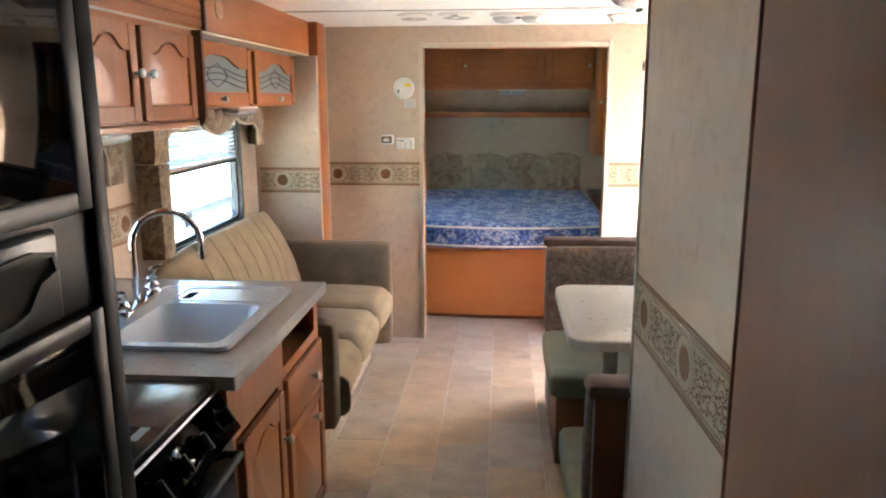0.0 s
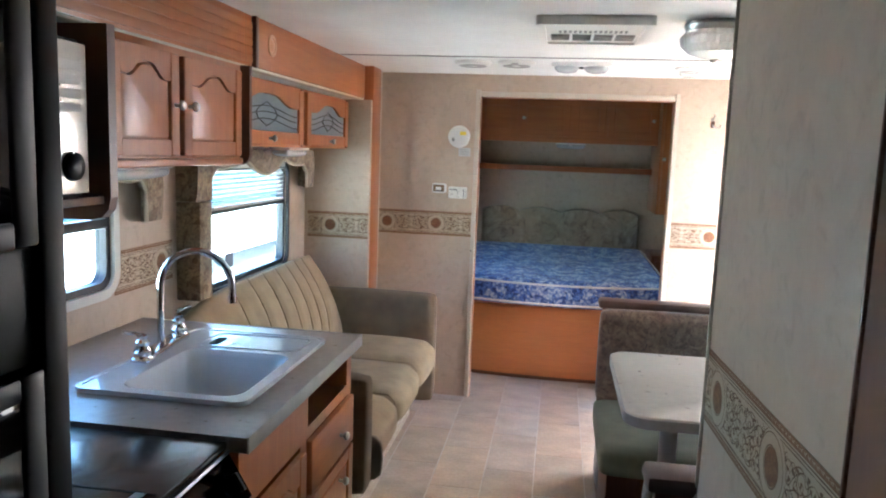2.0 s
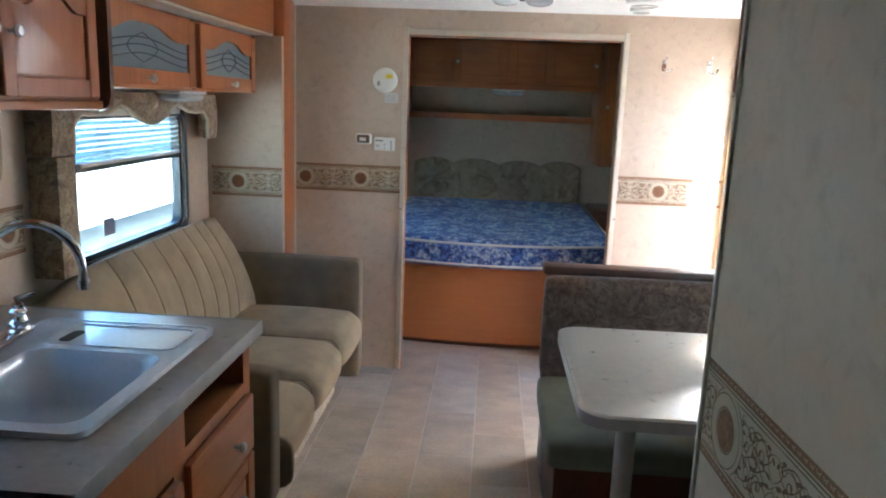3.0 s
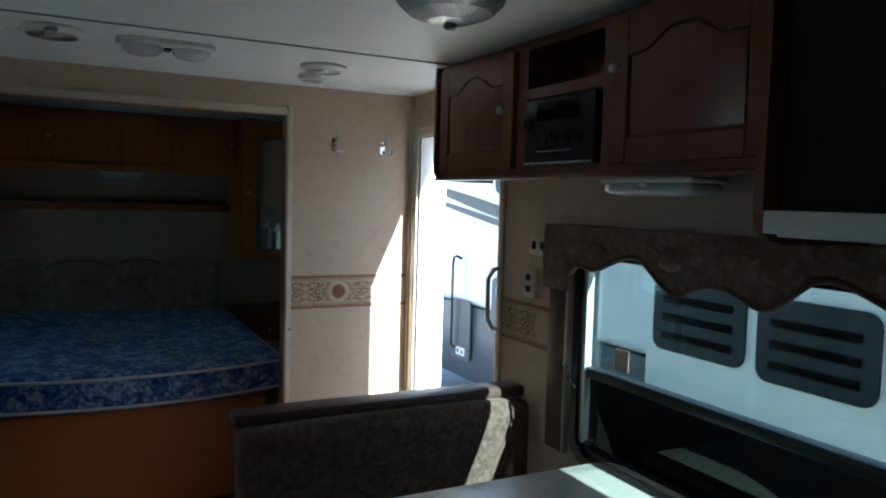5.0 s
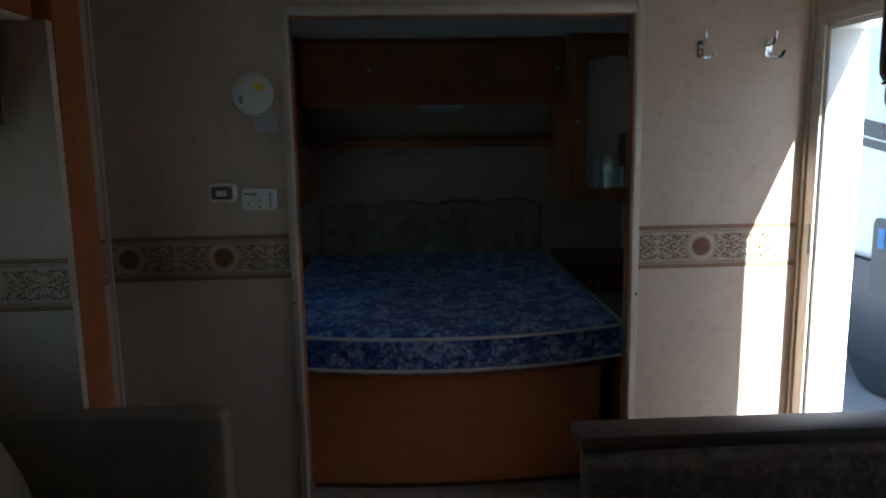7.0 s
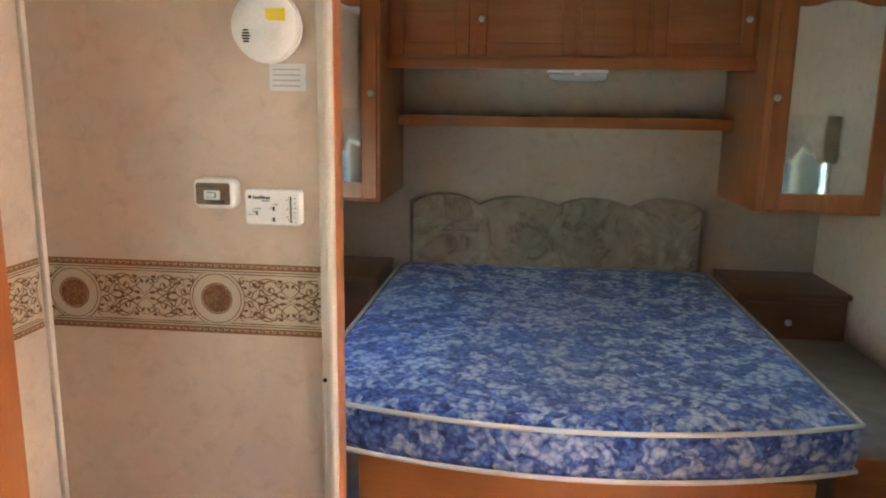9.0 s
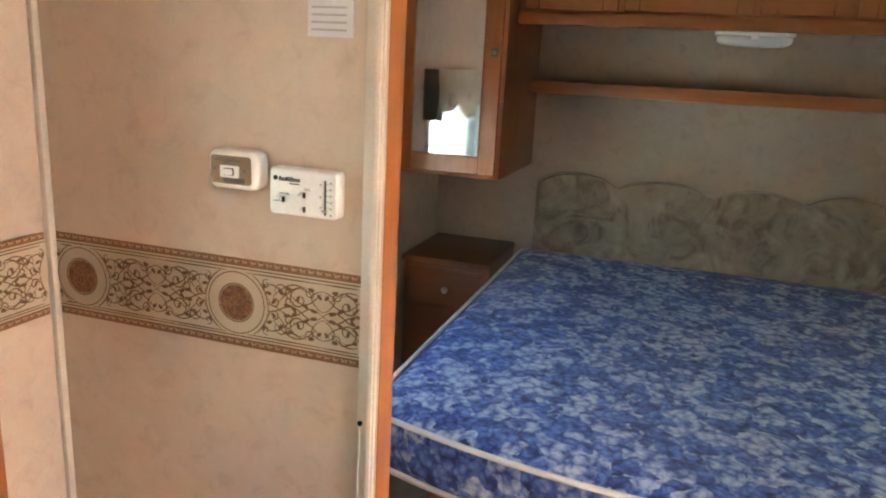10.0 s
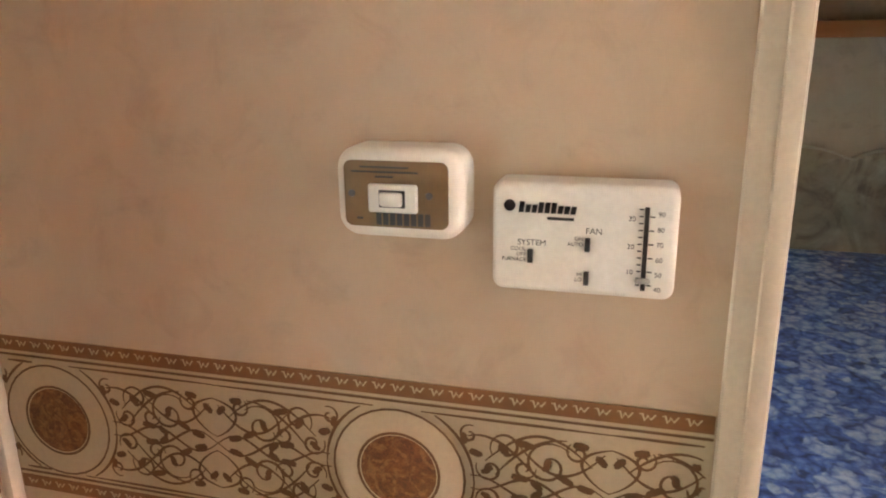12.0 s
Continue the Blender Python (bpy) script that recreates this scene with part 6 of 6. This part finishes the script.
def grab_handle():
    t = thing("grab_handle", (XR, 3.56, 1.13), "pale grey grab handle beside the entry door", "handle")
    bm = bmesh.new()
    tube(bm, [fE(3.562, 1.26, 0.0), fE(3.562, 1.255, 0.03), fE(3.575, 1.22, 0.045), fE(3.575, 1.07, 0.045), fE(3.562, 1.035, 0.03), fE(3.562, 1.03, 0.0)], 0.009, 10)
    part("bar", bm, HANDLE_GREY, t, smooth=True)
    for z in (1.265, 1.025):
        bm = bmesh.new()
        add_box(bm, 3.545, 3.572, z - 0.02, z + 0.02, 0.0, 0.006, 0.002, 1, fE)
        part("foot", bm, HANDLE_GREY, t, smooth=True)
grab_handle()

fC = face_z(ZC)

def ceiling_disc(x, y, r, label, cat, notch=False):
    t = thing("ceiling_" + cat.split()[-1], (x, y, ZC), label, cat, "ceiling fittings")
    f = at_point(fC, x, y)
    bm = bmesh.new()
    lathe(bm, [(r, 0), (r, 0.008), (r * 0.92, 0.016), (r * 0.7, 0.02), (0, 0.022)], f, 32)
    part("cover", bm, WHITE, t, smooth=True)
    for k in (0.35, 0.55, 0.75):
        bm = bmesh.new()
        lathe(bm, [(r * k, 0.021), (r * k - 0.004, 0.0235), (r * k - 0.008, 0.021)], f, 28)
        part("grille_ring", bm, GREY_METAL, t, smooth=True)
    if notch:
        bm = bmesh.new()
        add_box(bm, -0.02, 0.015, -r - 0.002, -r * 0.3, 0.016, 0.024, 0.002, 1, f)
        part("clip", bm, GREY_METAL, t, smooth=True)
ceiling_disc(-0.11, 3.775, 0.095, "flush white ceiling speaker", "speaker")
ceiling_disc(0.112, 3.75, 0.095, "flush white ceiling vent with a clip", "vent", True)
ceiling_disc(0.982, 3.865, 0.085, "flush white ceiling speaker", "speaker")
ceiling_disc(1.01, 4.10, 0.055, "small round ceiling sensor", "sensor")
ceiling_disc(-0.09, 1.82, 0.10, "flush white ceiling speaker", "speaker")

def double_lamp(x, y):
    t = thing("ceiling_light", (x, y, ZC), "white twin-lens ceiling light", "ceiling light")
    f = at_point(fC, x, y)
    bm = bmesh.new()
    prism(bm, rounded(-0.15, 0.15, -0.07, 0.07, 0.065), 0, 0.018, f, 0.005)
    part("base", bm, WHITE, t, smooth=True)
    for s in (-1, 1):
        bm = bmesh.new()
        c = at_point(f, s * 0.073, 0)
        lathe(bm, [(0.06, 0.016), (0.058, 0.03), (0.045, 0.042), (0.02, 0.048), (0, 0.049)], c, 26)
        part("lens", bm, LENS, t, "clear ribbed lens", True)
    bm = bmesh.new()
    add_box(bm, -0.012, 0.012, -0.02, 0.02, 0.018, 0.026, 0.003, 1, f)
    part("switch", bm, BLACK_SATIN, t, smooth=True)
double_lamp(0.435, 3.77)

def air_grille():
    t = thing("ceiling_vent", (0.44, 2.7, ZC), "white air-conditioner grille in the ceiling", "ceiling vent")
    x0, x1, y0, y1 = 0.25, 0.638, 2.47, 2.94
    bm = bmesh.new()
    ring(bm, fC, rounded(x0, x1, y0, y1, 0.02), rounded(x0 + 0.03, x1 - 0.03, y0 + 0.03, y1 - 0.03, 0.012), 0, 0.03)
    part("bezel", bm, WHITE, t, smooth=True)
    bm = bmesh.new()
    add_box(bm, x0 + 0.03, x1 - 0.03, y0 + 0.03, y1 - 0.03, 0.002, 0.022, f=fC)
    part("face_plate", bm, WHITE, t)
    for i in range(14):
        x = x0 + 0.075 + i * 0.0175
        bm = bmesh.new()
        add_box(bm, x, x + 0.009, 2.64, 2.68, 0.0225, 0.0245, f=fC)
        part("slot", bm, SEAM, t)
    for i in range(4):
        a = x0 + 0.045 + i * 0.077
        bm = bmesh.new()
        add_box(bm, a, a + 0.07, 2.72, 2.84, 0.0225, 0.0245, f=fC)
        o = part("vent_field", bm, PALE, t, "grey louvred field")
        for k in range(6):
            y = 2.724 + 0.0195 * k
            bm = bmesh.new()
            add_box(bm, a + 0.003, a + 0.067, y, y + 0.008, 0.0247, 0.028, f=fC)
            part("slat", bm, GREY_METAL, o)
air_grille()

def dome_lamp(x, y):
    t = thing("ceiling_lamp", (x, y, ZC), "ribbed glass bowl ceiling lamp with bronze rim", "ceiling lamp")
    f = at_point(fC, x, y)
    bm = bmesh.new()
    lathe(bm, [(0.10, 0), (0.105, 0.012), (0.095, 0.03), (0.09, 0.03)], f, 36)
    part("rim", bm, BRUSHED, t, "brushed bronze rim", True)
    bm = bmesh.new()
    seg, prof = 72, [(0.093, 0.028), (0.112, 0.05), (0.108, 0.075), (0.085, 0.098), (0.045, 0.113), (0.012, 0.118)]
    rows = [[bm.verts.new(f(r * (1 + 0.025 * (k % 2)) * math.cos(2 * math.pi * k / seg), r * (1 + 0.025 * (k % 2)) * math.sin(2 * math.pi * k / seg), h)) for k in range(seg)] for r, h in prof]
    for a, b in zip(rows, rows[1:]):
        for k in range(seg):
            bm.faces.new((a[k], a[(k + 1) % seg], b[(k + 1) % seg], b[k]))
    bm.faces.new(rows[-1])
    part("bowl", bm, LENS, t, "ribbed clear glass bowl")
    bm = bmesh.new()
    lathe(bm, [(0.014, 0.117), (0.013, 0.126), (0.006, 0.131), (0, 0.132)], f, 16)
    part("finial", bm, BRUSHED, t, smooth=True)
dome_lamp(0.845, 2.6)

# brown wooden door flat against the bathroom wall
def side_door():
    t = thing("door_2", (0.65, 0.3, 0), "brown wooden bathroom door with plain face", "door", kind="structure")
    boxed("leaf", PANEL_WOOD, t, (0.698, 0.735, 0.09, 0.834, 0.02, 1.90), 0.004)
    boxed("edge", OAK_EDGE, t, (0.695, 0.742, 0.835, 0.841, 0.0, ZC - 0.002), 0.002)
    boxed("head", PANEL_WOOD, t, (0.70, 0.742, 0.09, 0.834, 1.902, ZC - 0.002), 0.002)
    boxed("side_panel", PANEL_WOOD, t, (0.702, 0.742, YN, 0.085, 0.0, ZC - 0.002), 0.002)
side_door()

# ---- outside ----
ASPHALT = plain("pale_concrete_lot", (0.42, 0.4, 0.37), 0.9, var=0.15, scale=1.5, bump=0.3, grain=60)
BODY_WHITE = plain("white_vehicle_paint", (0.72, 0.74, 0.75), 0.25, var=0.03, scale=2, bump=0.0, coat=0.4)
BODY_GREY = plain("grey_vehicle_skirt", (0.045, 0.05, 0.058), 0.4, var=0.08, scale=3, bump=0.0)
BODY_DARK = plain("charcoal_stripe", (0.035, 0.038, 0.045), 0.3, var=0.1, scale=3, bump=0.0)
BLUE_TAG = plain("bright_blue_sticker", (0.05, 0.2, 0.5), 0.5)
# near-black blue for the dark upper view through the sofa window
NAVY = plain("navy_view_filler", (0.016, 0.032, 0.045), 0.7, var=0.4, scale=2.5, bump=0.0, spec=0.08)
SMOKED = plain("smoked_vehicle_glass", (0.022, 0.028, 0.033), 0.3, var=0.1, bump=0.0, spec=0.2)
lot = wall("ground", ASPHALT, "pale concrete sales lot", -400, 400, -400, 400, [], lambda u, v, w: (u, v, -0.75 - w), 0.2)
lot["category"] = "ground"

def motorhome():
    t = thing("motorhome", (5.2, 5.0, -0.75), "white motorhome with charcoal swooshes and grey skirt", "motorhome")
    x0, x1, y0, y1 = 4.0, 6.4, -3.0, 9.5
    boxed("body", BODY_WHITE, t, (x0, x1, y0, y1, 0.372, 2.6), 0.08, seg=4)
    boxed("skirt", BODY_GREY, t, (x0 + 0.02, x1 - 0.02, y0 + 0.1, y1 - 0.1, -0.45, 0.37), 0.02)
    fm = face_x(x0, -1)
    for k, (z0, rise) in enumerate(((1.18, 0.5), (1.1, 0.43))):
        bm = bmesh.new()
        ribbon(bm, fm, [(6.2 + 3.0 * i / 24, z0 + rise * (i / 24)) for i in range(25)], 0.13 - 0.06 * k, 0.003)
        part("swoosh", bm, BODY_DARK, t, "charcoal swoosh")
    boxed("slide_out", BODY_WHITE, t, (x0 - 0.03, x0 + 0.3, 0.2, 5.35, 0.06, 2.3), 0.015, "white slide-out section", seg=3)
    fs = face_x(x0 - 0.031, -1)
    for a, b, c, d in ((3.58, 4.36, 0.45, 0.97), (4.45, 5.26, 0.48, 1.0), (0.6, 2.4, 0.9, 1.7)):
        w = bmesh.new()
        prism(w, rounded(a, b, c, d, 0.09), 0, 0.02, fs)
        o = part("window", w, SMOKED, t, "smoked louvred window")
        for i in range(3):
            boxed("louvre", BLACK_GLASS, o, (x0 - 0.065, x0 - 0.05, a + 0.1, b - 0.1, c + 0.085 + 0.13 * i, c + 0.135 + 0.13 * i), 0.004)
    for a, b, c, d in ((8.04, 8.46, -0.24, 0.42), (7.06, 7.61, 0.13, 0.74)):
        w = bmesh.new()
        prism(w, rounded(a, b, c, d, 0.06), 0, 0.015, fm)
        part("hatch", w, BODY_GREY, t, "grey service hatch")
    box_ = boxed("outlet_box", WHITE, t, (x0 - 0.03, x0 - 0.014, 8.13, 8.32, -0.19, -0.1), 0.006, "white outdoor outlet box")
    for y in (8.18, 8.27):
        boxed("socket", INK, box_, (x0 - 0.033, x0 - 0.029, y - 0.015, y + 0.015, -0.165, -0.125), 0.001)
    bm = bmesh.new()
    tube(bm, [(x0, 8.3, 0.87), (x0 - 0.06, 8.3, 0.9), (x0 - 0.06, 8.36, 0.88), (x0 - 0.06, 8.38, 0.8), (x0 - 0.06, 8.38, -0.1), (x0, 8.38, -0.14)], 0.014, 8)
    part("grab_bar", bm, INK, t, "black grab bar", True)
    boxed("paper_notice", PALE, t, (x0 - 0.019, x0 - 0.0155, 7.1, 7.4, 0.36, 0.64), 0, "white paper notice on the hatch")
    boxed("sticker", BLUE_TAG, t, (x0 - 0.019, x0 - 0.0155, 7.46, 7.54, 0.5, 0.66), 0, "small blue sticker on the hatch")
    w = bmesh.new()
    prism(w, rounded(6.5, 7.6, 1.58, 2.0, 0.1), 0, 0.02, fm)
    part("window", w, SMOKED, t, "smoked cab window")
    boxed("awning_tube", WHITE, t, (x0 - 0.12, x0 - 0.01, 0.5, 9.0, 2.3, 2.42), 0.05, seg=4)
    for y in (0.5, 7.6):
        for x in (x0 + 0.05, x1 - 0.3):
            bm = bmesh.new()
            lathe(bm, [(0.0, -0.12), (0.2, -0.12), (0.4, -0.1), (0.42, 0.0), (0.4, 0.1), (0.2, 0.12), (0, 0.12)], lambda u, v, w, x=x, y=y: (x + 0.12 + w, y + u, -0.33 + v), 28)
            part("wheel", bm, BODY_DARK, t, smooth=True)
motorhome()

def caravan():
    t = thing("caravan", (-6.2, 11.5, -0.75), "white caravan parked alongside", "caravan")
    x0, x1 = -7.4, -5.0
    boxed("body", BODY_WHITE, t, (x0, x1, 5.0, 18.0, -0.35, 2.5), 0.1, seg=4)
    fm = face_x(x1)
    for a, b in ((6.0, 7.1), (11.4, 12.4), (15.0, 16.0)):
        w = bmesh.new()
        prism(w, rounded(a, b, 1.35, 1.95, 0.1), 0, 0.02, fm)
        part("window", w, SMOKED, t, "smoked window")
    # added band: stands in for the dark view in the upper pane
    boxed("band", NAVY, t, (x1, x1 + 0.004, 5.1, 17.9, 0.45, 1.25), 0, "added dark blue band that darkens the sofa window's view")
    for y in (15.8, 16.7):
        bm = bmesh.new()
        lathe(bm, [(0, -0.1), (0.33, -0.1), (0.35, 0), (0.33, 0.1), (0, 0.1)], lambda u, v, w, y=y: (x1 - 0.1 + w, y + u, -0.4 + v), 24)
        part("wheel", bm, BODY_DARK, t, smooth=True)
caravan()

# ---- floor planks ----
def planks():
    wd, ln, gap = 0.2365, 0.46, 0.004
    meshes = {}
    made = 0
    i0 = math.floor((XS - 0.08) / wd)
    for i in range(i0, i0 + 13):
        xa, xb = 0.08 + i * wd, 0.08 + (i + 1) * wd
        xa, xb = max(xa, XS), min(xb, XR)
        if xb - xa < 0.03:
            continue
        y = YN + ln * ((i * 0.5) % 1.0) - ln
        while y < 5.0:
            ya, yb = max(y, 0.0), min(y + ln, 5.0)
            y += ln
            if yb - ya < 0.04:
                continue
            w, h = round(xb - xa - gap, 3), round(yb - ya - 0.002, 3)
            if (w, h) not in meshes:
                bm = bmesh.new()
                add_box(bm, -w / 2, w / 2, -h / 2, h / 2, -0.006, -0.0015)
                top = [bm.verts.new((sx * (w / 2 - 0.0015), sy * (h / 2 - 0.0015), 0.0)) for sx, sy in ((-1, -1), (1, -1), (1, 1), (-1, 1))]
                low = [bm.verts.new((sx * w / 2, sy * h / 2, -0.0015)) for sx, sy in ((-1, -1), (1, -1), (1, 1), (-1, 1))]
                bm.faces.new(top)
                for k in range(4):
                    bm.faces.new((low[k], low[(k + 1) % 4], top[(k + 1) % 4], top[k]))
                bmesh.ops.recalc_face_normals(bm, faces=bm.faces)
                me = bpy.data.meshes.new("plank")
                bm.to_mesh(me)
                bm.free()
                me.materials.append(TILE)
                meshes[(w, h)] = me
            ob = new("plank", meshes[(w, h)])
            ob.parent = floor
            ob.location = ((xa + xb) / 2, (ya + yb) / 2, 0)
            made += 1
planks()
